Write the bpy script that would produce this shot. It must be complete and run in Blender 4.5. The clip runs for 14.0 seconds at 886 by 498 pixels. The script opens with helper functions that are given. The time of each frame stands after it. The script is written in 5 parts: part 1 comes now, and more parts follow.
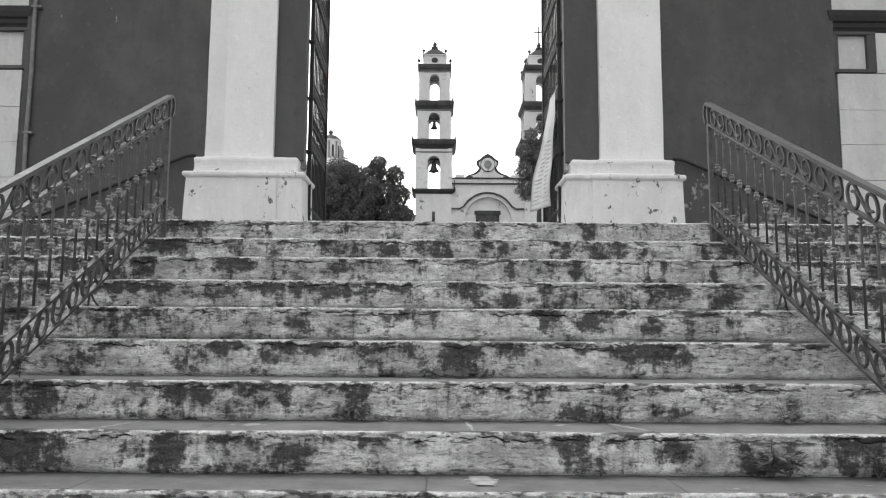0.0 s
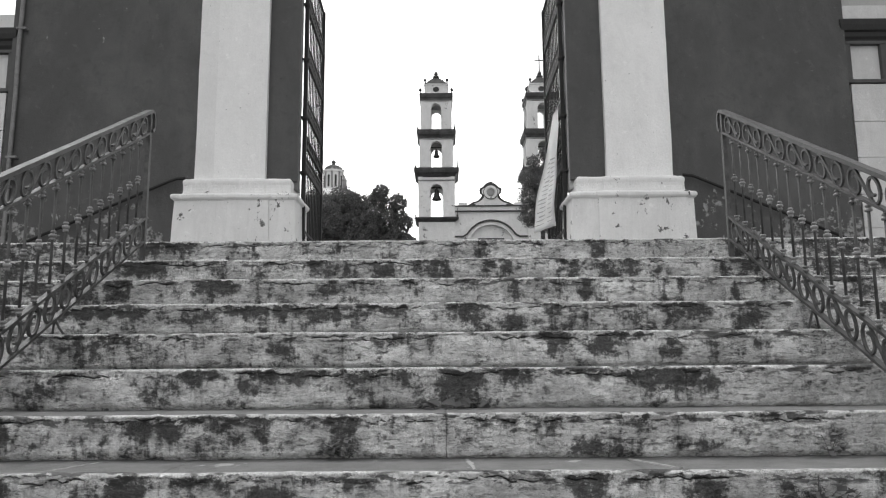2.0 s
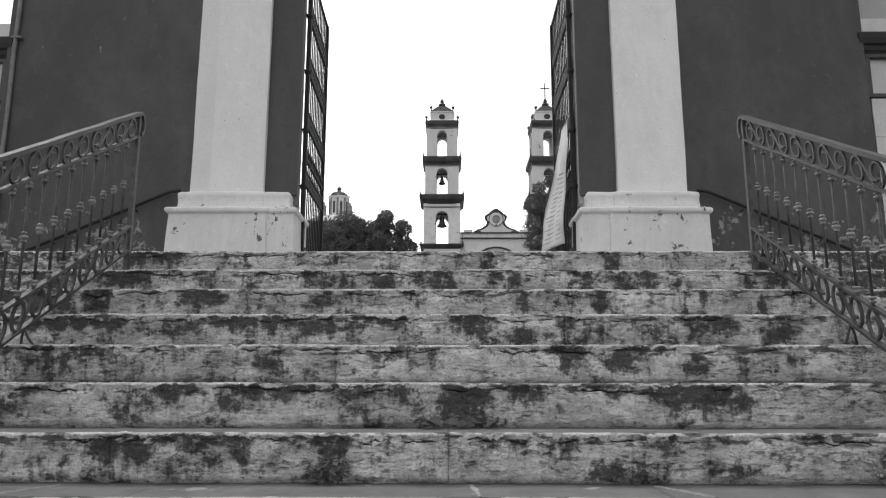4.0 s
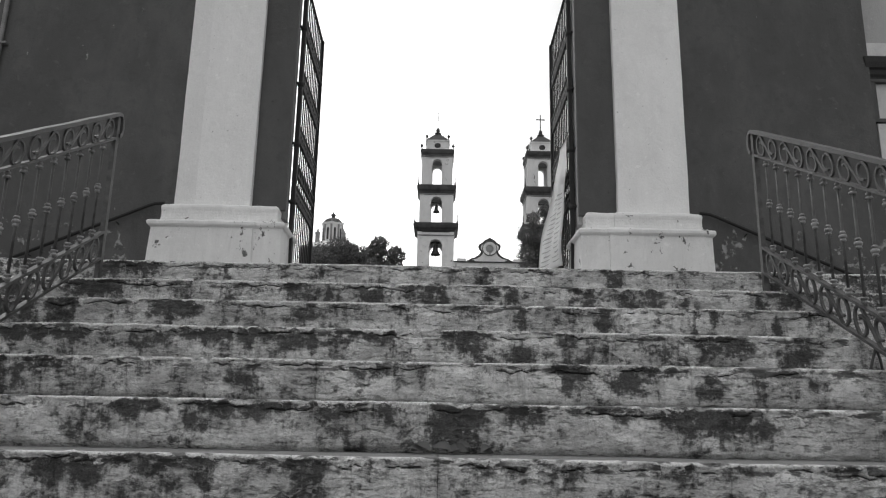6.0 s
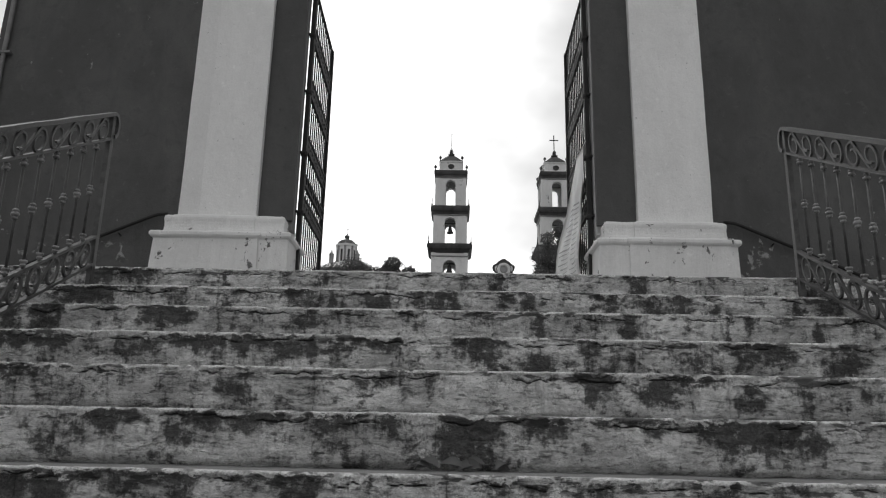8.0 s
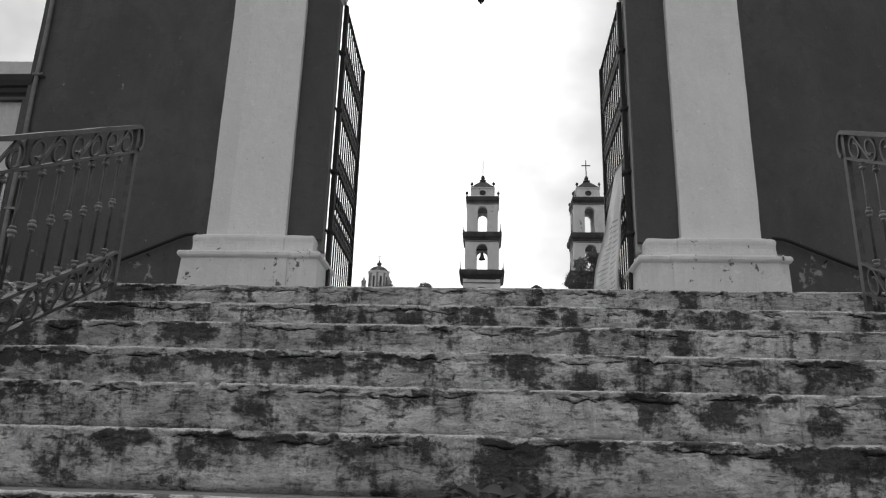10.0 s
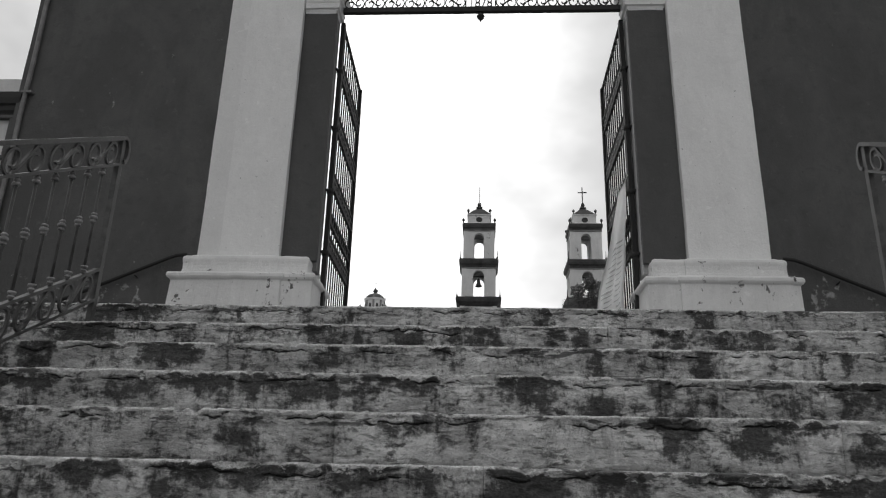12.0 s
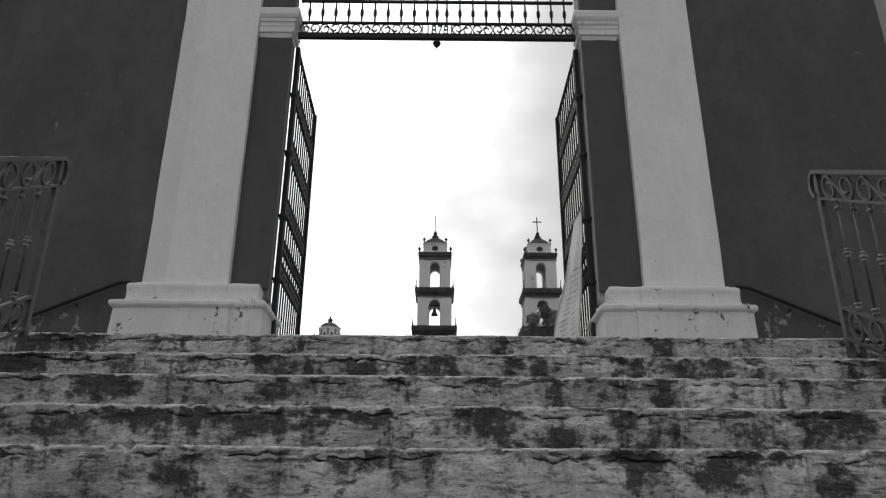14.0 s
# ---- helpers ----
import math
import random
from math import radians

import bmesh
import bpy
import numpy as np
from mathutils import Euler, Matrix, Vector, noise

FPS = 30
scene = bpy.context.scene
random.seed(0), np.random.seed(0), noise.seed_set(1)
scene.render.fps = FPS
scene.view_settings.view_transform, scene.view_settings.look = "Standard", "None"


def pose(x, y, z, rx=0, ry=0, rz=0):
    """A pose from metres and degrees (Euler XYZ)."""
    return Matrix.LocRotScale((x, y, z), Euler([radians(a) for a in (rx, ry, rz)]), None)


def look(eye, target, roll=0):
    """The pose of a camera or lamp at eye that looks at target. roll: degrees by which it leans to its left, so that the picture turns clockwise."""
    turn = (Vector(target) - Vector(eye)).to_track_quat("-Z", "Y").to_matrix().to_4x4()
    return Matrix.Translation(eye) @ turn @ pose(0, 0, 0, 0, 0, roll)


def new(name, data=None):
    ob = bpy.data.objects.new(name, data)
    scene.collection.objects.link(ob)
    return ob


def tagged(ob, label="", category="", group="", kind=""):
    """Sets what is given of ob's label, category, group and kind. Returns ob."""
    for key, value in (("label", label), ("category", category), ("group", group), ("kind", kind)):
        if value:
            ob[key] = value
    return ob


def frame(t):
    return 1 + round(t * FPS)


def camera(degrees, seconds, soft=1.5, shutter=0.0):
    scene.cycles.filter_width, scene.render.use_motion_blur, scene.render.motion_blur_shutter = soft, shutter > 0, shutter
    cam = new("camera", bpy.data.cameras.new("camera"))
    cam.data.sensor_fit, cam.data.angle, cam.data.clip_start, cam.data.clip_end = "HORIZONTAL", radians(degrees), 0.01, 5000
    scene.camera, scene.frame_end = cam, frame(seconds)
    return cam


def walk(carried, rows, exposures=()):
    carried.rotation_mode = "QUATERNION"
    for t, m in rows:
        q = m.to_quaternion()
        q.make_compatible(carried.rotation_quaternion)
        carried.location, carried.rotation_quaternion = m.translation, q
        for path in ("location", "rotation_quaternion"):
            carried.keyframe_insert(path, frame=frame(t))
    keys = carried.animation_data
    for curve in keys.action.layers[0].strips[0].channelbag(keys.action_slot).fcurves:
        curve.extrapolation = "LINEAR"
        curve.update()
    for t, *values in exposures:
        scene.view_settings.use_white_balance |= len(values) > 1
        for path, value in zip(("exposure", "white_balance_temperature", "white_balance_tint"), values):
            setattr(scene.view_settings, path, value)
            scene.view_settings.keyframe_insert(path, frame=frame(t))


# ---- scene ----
cam = camera(62.0, 14.0, soft=1.2)
METRES, EYE, TILT, LEAN, TURN = 1.9, 1.3, 0.0, 0.0, -0.3
ROWS = [
    (0.0, 0.0, 0.0, 0.0, -0.04, 6.47, -0.37),
    (0.5, 0.0044, 0.0579, -0.0049, 0.09, 7.01, 0.35),
    (1.0, 0.012, 0.1087, -0.006, 0.18, 7.46, 0.07),
    (1.5, 0.0155, 0.1549, -0.0065, 0.24, 8.05, 0.3),
    (2.0, 0.0198, 0.197, -0.0097, 0.38, 8.71, 0.38),
    (2.5, 0.0218, 0.2394, -0.0197, 0.55, 9.22, 0.65),
    (3.0, 0.0225, 0.2838, -0.0286, 0.67, 9.77, 0.42),
    (5.5, 0.0226, 0.4901, -0.0542, 0.14, 12.58, -0.76),
    (6.0, 0.022, 0.5263, -0.0601, -0.04, 13.16, -1.06),
    (6.5, 0.0234, 0.564, -0.0674, -0.02, 13.57, -1.18),
    (7.0, 0.0242, 0.6046, -0.0742, 0.19, 13.92, -1.01),
    (7.5, 0.0283, 0.6454, -0.0764, 0.51, 14.37, -1.22),
    (8.0, 0.0303, 0.682, -0.0774, 1.05, 14.84, -1.16),
    (10.5, 0.0134, 0.8422, -0.0833, 3.87, 17.39, -1.53),
    (11.0, 0.008, 0.8747, -0.0819, 4.02, 17.9, -1.46),
    (11.5, 0.0021, 0.9054, -0.0786, 3.76, 18.48, -1.48),
    (12.0, -0.0029, 0.9325, -0.0751, 3.24, 19.02, -1.43),
    (12.5, -0.0047, 0.9531, -0.0707, 2.32, 19.72, -1.23),
    (13.0, -0.0055, 0.9683, -0.0676, 1.32, 20.25, -0.82),
    (13.5, -0.004, 0.9797, -0.0651, 0.35, 20.83, -0.49),
    (14.0, -0.0037, 0.9881, -0.0635, -0.02, 21.31, -0.37),
]
walk(cam, [(t, pose(0, 0, EYE, TILT, LEAN, TURN) @ pose(METRES * x, METRES * y, METRES * z, 90 + pitch, roll, yaw)) for t, x, y, z, yaw, pitch, roll in ROWS],
     [(0.0, 0.36), (1.5, 0.26), (3.0, 0.09), (5.5, -0.16), (6.5, -0.28), (8.0, -0.56), (10.5, -0.58), (14.0, -0.74)])

# ---- light ----
world = bpy.data.worlds.new("overcast_sky")
scene.world = world
world.use_nodes = True
wn, wl = world.node_tree.nodes, world.node_tree.links
wn.clear()


def wnode(kind, **props):
    n = wn.new(kind)
    for k, v in props.items():
        n.inputs[k].default_value = v
    return n


SUN_ELEVATION, SUN_AZIMUTH = 62.0, -35.0          # azimuth from +y towards +x
sky = wn.new("ShaderNodeTexSky")
sky.sky_type, sky.sun_disc = "NISHITA", False
sky.sun_elevation, sky.sun_rotation = radians(SUN_ELEVATION), radians(SUN_AZIMUTH)
grey = wn.new("ShaderNodeRGBToBW")
wl.new(sky.outputs[0], grey.inputs[0])
dim = wn.new("ShaderNodeMath")
dim.operation = "MULTIPLY"
wl.new(grey.outputs[0], dim.inputs[0])
dim.inputs[1].default_value = 0.10
coord = wn.new("ShaderNodeTexCoord")
stretch = wn.new("ShaderNodeMapping")
stretch.inputs["Scale"].default_value = (1.0, 1.0, 1.6)
wl.new(coord.outputs["Generated"], stretch.inputs[0])
cloud = wnode("ShaderNodeTexNoise", Scale=2.3, Detail=5.0, Roughness=0.5)
wl.new(stretch.outputs[0], cloud.inputs["Vector"])
glow = wn.new("ShaderNodeVectorMath")
glow.operation = "DOT_PRODUCT"
wl.new(coord.outputs["Generated"], glow.inputs[0])
glow.inputs[1].default_value = Vector((-0.42, 0.80, 0.50)).normalized()
rise = wnode("ShaderNodeMapRange")
rise.interpolation_type = "SMOOTHSTEP"
for key, v in (("From Min", -0.2), ("From Max", 1.0), ("To Min", 1.5), ("To Max", 2.65)):
    rise.inputs[key].default_value = v
wl.new(glow.outputs["Value"], rise.inputs["Value"])
patch = wnode("ShaderNodeMapRange")
for key, v in (("From Min", 0.35), ("From Max", 0.68), ("To Min", 1.0), ("To Max", 0.72)):
    patch.inputs[key].default_value = v
wl.new(cloud.outputs[0], patch.inputs["Value"])
both = wn.new("ShaderNodeMath")
both.operation = "MULTIPLY"
wl.new(rise.outputs[0], both.inputs[0])
wl.new(patch.outputs[0], both.inputs[1])
blend = wn.new("ShaderNodeMath")
blend.operation = "MULTIPLY_ADD"
wl.new(both.outputs[0], blend.inputs[0])
blend.inputs[1].default_value = 0.9
wl.new(dim.outputs[0], blend.inputs[2])
axis = wn.new("ShaderNodeSeparateXYZ")
wl.new(coord.outputs["Generated"], axis.inputs[0])
ragged = wn.new("ShaderNodeMath")
ragged.operation = "MULTIPLY_ADD"
wl.new(cloud.outputs[0], ragged.inputs[0])
ragged.inputs[1].default_value = 0.55
wl.new(axis.outputs[0], ragged.inputs[2])
bank = wnode("ShaderNodeMapRange")
bank.interpolation_type = "SMOOTHSTEP"
for key, v in (("From Min", 0.22), ("From Max", 0.46), ("To Min", 1.0), ("To Max", 0.48)):
    bank.inputs[key].default_value = v
wl.new(ragged.outputs[0], bank.inputs["Value"])
covered = wn.new("ShaderNodeMath")
covered.operation = "MULTIPLY"
wl.new(blend.outputs[0], covered.inputs[0])
wl.new(bank.outputs[0], covered.inputs[1])
west = wn.new("ShaderNodeMath")
west.operation = "MULTIPLY_ADD"
wl.new(axis.outputs[0], west.inputs[0])
west.inputs[1].default_value = -1.0
wl.new(cloud.outputs[0], west.inputs[2])
bank_west = wnode("ShaderNodeMapRange")
bank_west.interpolation_type = "SMOOTHSTEP"
for key, v in (("From Min", 0.72), ("From Max", 1.08), ("To Min", 1.0), ("To Max", 0.36)):
    bank_west.inputs[key].default_value = v
wl.new(west.outputs[0], bank_west.inputs["Value"])
hemmed = wn.new("ShaderNodeMath")
hemmed.operation = "MULTIPLY"
wl.new(covered.outputs[0], hemmed.inputs[0])
wl.new(bank_west.outputs[0], hemmed.inputs[1])
back = wnode("ShaderNodeBackground", Strength=1.0)
wl.new(hemmed.outputs[0], back.inputs[0])
wout = wn.new("ShaderNodeOutputWorld")
wl.new(back.outputs[0], wout.inputs[0])

sun_data = bpy.data.lights.new("sun", "SUN")
sun_data.energy, sun_data.angle = 0.7, radians(40)
sun = new("sun", sun_data)
el, az = radians(SUN_ELEVATION), radians(SUN_AZIMUTH)
sun.matrix_world = look((0, 0, 0), (-math.sin(az) * math.cos(el), -math.cos(az) * math.cos(el), -math.sin(el)))

# ---- materials (the film is black and white, so all are grey) ----


class Mat:
    """A node material with a few short helpers."""

    def __init__(self, name, rough=0.8, metal=0.0):
        self.m = bpy.data.materials.new(name)
        self.m.use_nodes = True
        self.n, self.l = self.m.node_tree.nodes, self.m.node_tree.links
        self.b = self.n["Principled BSDF"]
        self.b.inputs["Roughness"].default_value = rough
        self.b.inputs["Metallic"].default_value = metal
        geo = self.n.new("ShaderNodeNewGeometry")
        self.pos = geo.outputs["Position"]

    def noise(self, scale, detail=4.0, stretch=(1, 1, 1), offset=0.0, rough=0.55, distort=0.0):
        mp = self.n.new("ShaderNodeMapping")
        mp.inputs["Scale"].default_value = stretch
        mp.inputs["Location"].default_value = (offset, offset * 0.7, offset * 1.3)
        self.l.new(self.pos, mp.inputs[0])
        t = self.n.new("ShaderNodeTexNoise")
        t.inputs["Scale"].default_value, t.inputs["Detail"].default_value = scale, detail
        t.inputs["Roughness"].default_value, t.inputs["Distortion"].default_value = rough, distort
        self.l.new(mp.outputs[0], t.inputs["Vector"])
        return t.outputs[0]

    def span(self, value, a, b, lo=0.0, hi=1.0, smooth=True):
        r = self.n.new("ShaderNodeMapRange")
        r.interpolation_type = "SMOOTHSTEP" if smooth else "LINEAR"
        for key, v in (("From Min", a), ("From Max", b), ("To Min", lo), ("To Max", hi)):
            r.inputs[key].default_value = v
        self.l.new(value, r.inputs["Value"])
        return r.outputs[0]

    def math(self, op, a, b):
        m = self.n.new("ShaderNodeMath")
        m.operation = op
        for i, v in enumerate((a, b)):
            if isinstance(v, (int, float)):
                m.inputs[i].default_value = v
            else:
                self.l.new(v, m.inputs[i])
        return m.outputs[0]

    def mix(self, fac, a, b):
        """Grey a to grey b by fac; a and b are numbers or sockets."""
        m = self.n.new("ShaderNodeMix")
        m.data_type = "FLOAT"
        for i, v in ((0, fac), (2, a), (3, b)):
            if isinstance(v, (int, float)):
                m.inputs[i].default_value = v
            else:
                self.l.new(v, m.inputs[i])
        return m.outputs[0]

    def attribute(self, name):
        a = self.n.new("ShaderNodeAttribute")
        a.attribute_name = name
        return a.outputs["Fac"]

    def random(self):
        return self.n.new("ShaderNodeObjectInfo").outputs["Random"]

    def island(self):
        return self.n.new("ShaderNodeNewGeometry").outputs["Random Per Island"]

    def z(self):
        s = self.n.new("ShaderNodeSeparateXYZ")
        self.l.new(self.pos, s.inputs[0])
        return s.outputs[2]

    def done(self, value, bump=None, strength=0.3, distance=0.01, rough=None):
        self.l.new(value, self.b.inputs["Base Color"])
        if bump is not None:
            bp = self.n.new("ShaderNodeBump")
            bp.inputs["Strength"].default_value, bp.inputs["Distance"].default_value = strength, distance
            self.l.new(bump, bp.inputs["Height"])
            self.l.new(bp.outputs[0], self.b.inputs["Normal"])
        if rough is not None:
            self.l.new(rough, self.b.inputs["Roughness"])
        return self.m


def stone_material():
    """Cement-washed old stone steps: black lichen on the risers, pale crumbling noses, smooth treads."""
    k = Mat("weathered_step_stone", 0.9)
    fine = k.noise(22, 9, (0.72, 1, 1.25), 5.0, 0.74, 0.7)
    streak = k.noise(30, 6, (0.3, 1, 2.4), 15.0, 0.7, 0.4)
    grit = k.noise(120, 4, (0.8, 1, 1.1), 2.0, 0.7)
    lip, tread, tall, stain, flake, crevice = (k.attribute(a) for a in ("lip", "tread", "tall", "stain", "flake", "crack"))
    # the bare wash
    cloud_a = k.noise(4.2, 6, (0.9, 1, 1.2), 71.0, 0.58, 0.2)
    cloud_b = k.noise(13, 7, (0.85, 1, 1.3), 77.0, 0.62, 0.15)
    base = k.mix(k.span(cloud_a, 0.36, 0.62), 0.56, 0.92)
    base = k.mix(k.span(cloud_b, 0.50, 0.70, 0.0, 0.35), base, 0.34)
    base = k.mix(k.span(k.noise(9, 6, (0.8, 1, 1.2), 83.0, 0.6), 0.56, 0.66, 0.0, 0.7), base, 0.78)
    base = k.math("MULTIPLY", base, k.span(fine, 0.36, 0.62, 0.84, 1.16))
    base = k.math("MULTIPLY", base, k.math("MULTIPLY", k.span(grit, 0.3, 0.7, 0.88, 1.12), k.span(streak, 0.35, 0.65, 0.88, 1.12)))
    base = k.math("MULTIPLY", base, k.span(k.random(), 0, 1, 0.89, 1.06, False))
    # short sideways wrinkles, dark specks, run-down drips
    wrinkle = k.span(k.noise(40, 7, (0.45, 1, 1.7), 91.0, 0.68, 0.25), 0.545, 0.64)
    wrinkle = k.math("MULTIPLY", wrinkle, k.span(k.noise(6, 5, (0.8, 1, 1.4), 95.0, 0.6), 0.40, 0.56))
    wrinkle = k.math("MULTIPLY", wrinkle, k.mix(tread, 0.62, 0.1))
    base = k.mix(wrinkle, base, 0.12)
    tick = k.noise(62, 5, (0.45, 1, 1.6), 107.0, 0.66, 0.1)
    ticks = k.math("MULTIPLY", k.mix(tread, 0.6, 0.05), k.span(k.noise(8, 5, (0.8, 1, 1.3), 109.0, 0.6), 0.42, 0.58, 0.25, 1.0))
    base = k.mix(k.math("MULTIPLY", k.span(tick, 0.56, 0.63), ticks), base, 0.08)
    base = k.mix(k.math("MULTIPLY", k.span(tick, 0.44, 0.36), k.math("MULTIPLY", ticks, 0.6)), base, 0.95)
    speck = k.span(k.noise(34, 6, (0.55, 1, 1.3), 99.0, 0.72, 0.3), 0.575, 0.63, 0.0, 0.6)
    base = k.mix(k.math("MULTIPLY", speck, k.span(cloud_a, 0.40, 0.58, 1.0, 0.3)), base, 0.10)
    drip = k.span(k.noise(7.5, 8, (1.9, 1, 0.34), 103.0, 0.7, 0.5), 0.55, 0.70, 0.0, 0.5)
    base = k.mix(k.math("MULTIPLY", drip, k.mix(tread, 1.0, 0.1)), base, 0.14)
    # lichen: soft ragged stains that run downwards
    blot = k.noise(5.2, 10, (0.9, 1, 1.25), 11.0, 0.68, 0.3)
    rag = k.noise(17, 9, (0.7, 1, 1.1), 17.0, 0.72, 0.4)
    runs = k.noise(15, 8, (1.5, 1, 0.4), 21.0, 0.7, 0.3)
    lichen = k.math("ADD", k.math("MULTIPLY", blot, 0.32), k.math("ADD", k.math("MULTIPLY", rag, 0.28), k.math("ADD", k.math("MULTIPLY", runs, 0.22), k.math("MULTIPLY", k.noise(48, 6, (0.7, 1, 1.2), 19.0, 0.7, 0.4), 0.18))))
    lichen = k.math("ADD", k.span(lichen, 0.3, 0.7, 0.17, 0.83, False), k.math("MULTIPLY", stain, 0.165))
    lichen = k.math("ADD", lichen, k.span(tall, 0.0, 1.0, -0.012, 0.012, False))
    mask = k.span(lichen, 0.508, 0.645)
    mask = k.math("MULTIPLY", mask, k.mix(tread, 0.95, 0.05))
    base = k.mix(mask, base, k.mix(k.span(k.math("ADD", k.math("MULTIPLY", grit, 0.5), k.math("MULTIPLY", fine, 0.5)), 0.38, 0.64), 0.022, 0.12))
    # grey film over larger parts
    film = k.span(k.noise(2.6, 8, (1, 1, 1.3), 61.0, 0.66, 0.5), 0.48, 0.66, 0.0, 0.35)
    base = k.mix(k.math("MULTIPLY", film, k.mix(tread, 1.0, 0.2)), base, k.math("MULTIPLY", base, 0.65))
    # smooth treads
    plain = k.mix(k.span(k.noise(5, 7, (1, 1, 1), 31.0, 0.6), 0.3, 0.7), 0.135, 0.19)
    plain = k.mix(k.span(k.noise(3.4, 7, (1.2, 1, 1), 37.0, 0.6), 0.66, 0.69), plain, 0.42)
    base = k.mix(k.math("MULTIPLY", tread, 0.92), base, plain)
    # crumbling pale nose and the dark crack under it
    crumb = k.math("ADD", k.noise(7.0, 9, (1.0, 1, 1.5), 41.0, 0.74), k.math("MULTIPLY", lip, 0.30))
    base = k.mix(k.math("MULTIPLY", k.span(crumb, 0.735, 0.765), k.span(lip, 0.05, 0.3)), base, k.mix(k.span(grit, 0.3, 0.7), 0.52, 0.92))
    base = k.mix(k.math("MULTIPLY", flake, k.span(fine, 0.40, 0.52, 0.2, 0.95)), base, k.mix(k.span(grit, 0.3, 0.7), 0.62, 0.95))
    gap = k.noise(11, 8, (0.6, 1, 2.3), 47.0, 0.66, 0.15)
    gap = k.math("MULTIPLY", k.span(gap, 0.53, 0.57), k.span(lip, 0.1, 0.4))
    base = k.mix(k.math("MULTIPLY", gap, 0.8), base, 0.03)
    base = k.mix(k.span(k.math("ADD", crevice, k.math("MULTIPLY", fine, 0.4)), 0.55, 0.80, 0.0, 0.92), base, 0.02)
    # hair cracks and old moss stains
    crack = k.noise(7, 8, (0.8, 1, 0.9), 51.0, 0.7, 1.6)
    hair = k.math("MULTIPLY", k.span(crack, 0.492, 0.5), k.span(crack, 0.5, 0.508, 1, 0))
    base = k.mix(k.math("MULTIPLY", hair, k.mix(tread, 0.5, 0.15)), base, 0.04)
    moss = k.span(k.noise(9, 8, (0.7, 1, 1.6), 57.0, 0.7), 0.60, 0.68)
    base = k.mix(k.math("MULTIPLY", moss, k.mix(tread, 0.6, 0.0)), base, 0.035)
    relief = k.math("ADD", k.math("MULTIPLY", fine, 1.1), k.math("ADD", k.math("MULTIPLY", grit, 0.5), k.math("ADD", k.math("MULTIPLY", mask, -0.25), k.math("MULTIPLY", wrinkle, -0.9))))
    return k.done(base, relief, 0.9, 0.018)


def plaster_material(name, light, dark, chip, chip_at=0.68, seed=0.0, base_peel=0.0, size=1.0, smear=0.45):
    """Limewash on plaster: cloudy patches, run-down smears, grit, flaked spots and, low down, peeling."""
    k = Mat(name, 0.85)
    s = 1.0 / size
    big = k.noise(1.1 * s, 6, (1, 1, 0.7), seed + 2.0, 0.62, 0.5)
    mid = k.noise(5.5 * s, 8, (1, 1, 0.5), seed + 7.0, 0.68, 0.3)
    run = k.noise(4.0 * s, 7, (1.6, 1.6, 0.22), seed + 23.0, 0.66, 0.2)
    grit = k.noise(70 * s, 4, (1, 1, 1), seed)
    v = k.mix(k.span(big, 0.34, 0.64), light, dark)
    v = k.mix(k.span(mid, 0.44, 0.70, 0.0, smear), v, (light + dark) * 0.40)
    v = k.mix(k.span(run, 0.50, 0.72, 0.0, smear * 0.5), v, (light + dark) * 0.36)
    v = k.mix(k.span(grit, 0.2, 0.8, 0.0, 0.16), v, dark * 0.6)
    flake = k.noise(6.5 * s, 9, (1, 1, 0.8), seed + 13.0, 0.66, 0.3)
    v = k.mix(k.span(flake, chip_at, chip_at + 0.015), v, k.mix(grit, chip * 0.7, chip * 1.3))
    blotch = k.noise(9.0 * s, 5, (1, 1, 1.1), seed + 43.0, 0.6, 0.4)
    v = k.mix(k.span(blotch, 0.54, 0.68, 0.0, smear * 0.55), v, dark * 0.72)
    v = k.mix(k.span(k.noise(13.0 * s, 5, (1, 1, 1), seed + 53.0, 0.6, 0.4), 0.63, 0.68, 0.0, 0.45), v, light * 1.08)
    pits = k.span(k.noise(21 * s, 7, (1, 1, 0.8), seed + 33.0, 0.7), 0.655, 0.685, 0.0, 0.55)
    v = k.mix(pits, v, chip)
    if base_peel:
        low = k.span(k.z(), 2.15, 3.5, 0.20, -0.03)
        peel = k.span(k.math("ADD", k.noise(5.5, 9, (1, 1, 1), seed + 19.0, 0.68, 0.4), low), 0.64, 0.67)
        v = k.mix(k.math("MULTIPLY", peel, base_peel), v, k.mix(k.span(k.noise(22, 6, (1, 1, 1), seed + 27.0), 0.4, 0.6), 0.06, 0.34))
    relief = k.math("ADD", k.math("MULTIPLY", mid, 1.2), k.math("ADD", k.math("MULTIPLY", grit, 0.25), k.math("MULTIPLY", blotch, 0.6)))
    return k.done(v, relief, 0.75, 0.016 * size)


def iron_material(name, lo, hi, rough=0.45, metal=0.3):
    k = Mat(name, rough, metal)
    a = k.noise(18, 5, (1, 1, 1), 4.0)
    b = k.noise(120, 3)
    v = k.mix(k.span(a, 0.35, 0.68), lo, hi)
    v = k.mix(k.span(b, 0.6, 0.75, 0, 0.4), v, hi * 1.5)
    return k.done(v, b, 0.25, 0.002, k.span(a, 0.3, 0.7, rough - 0.08, rough + 0.2))


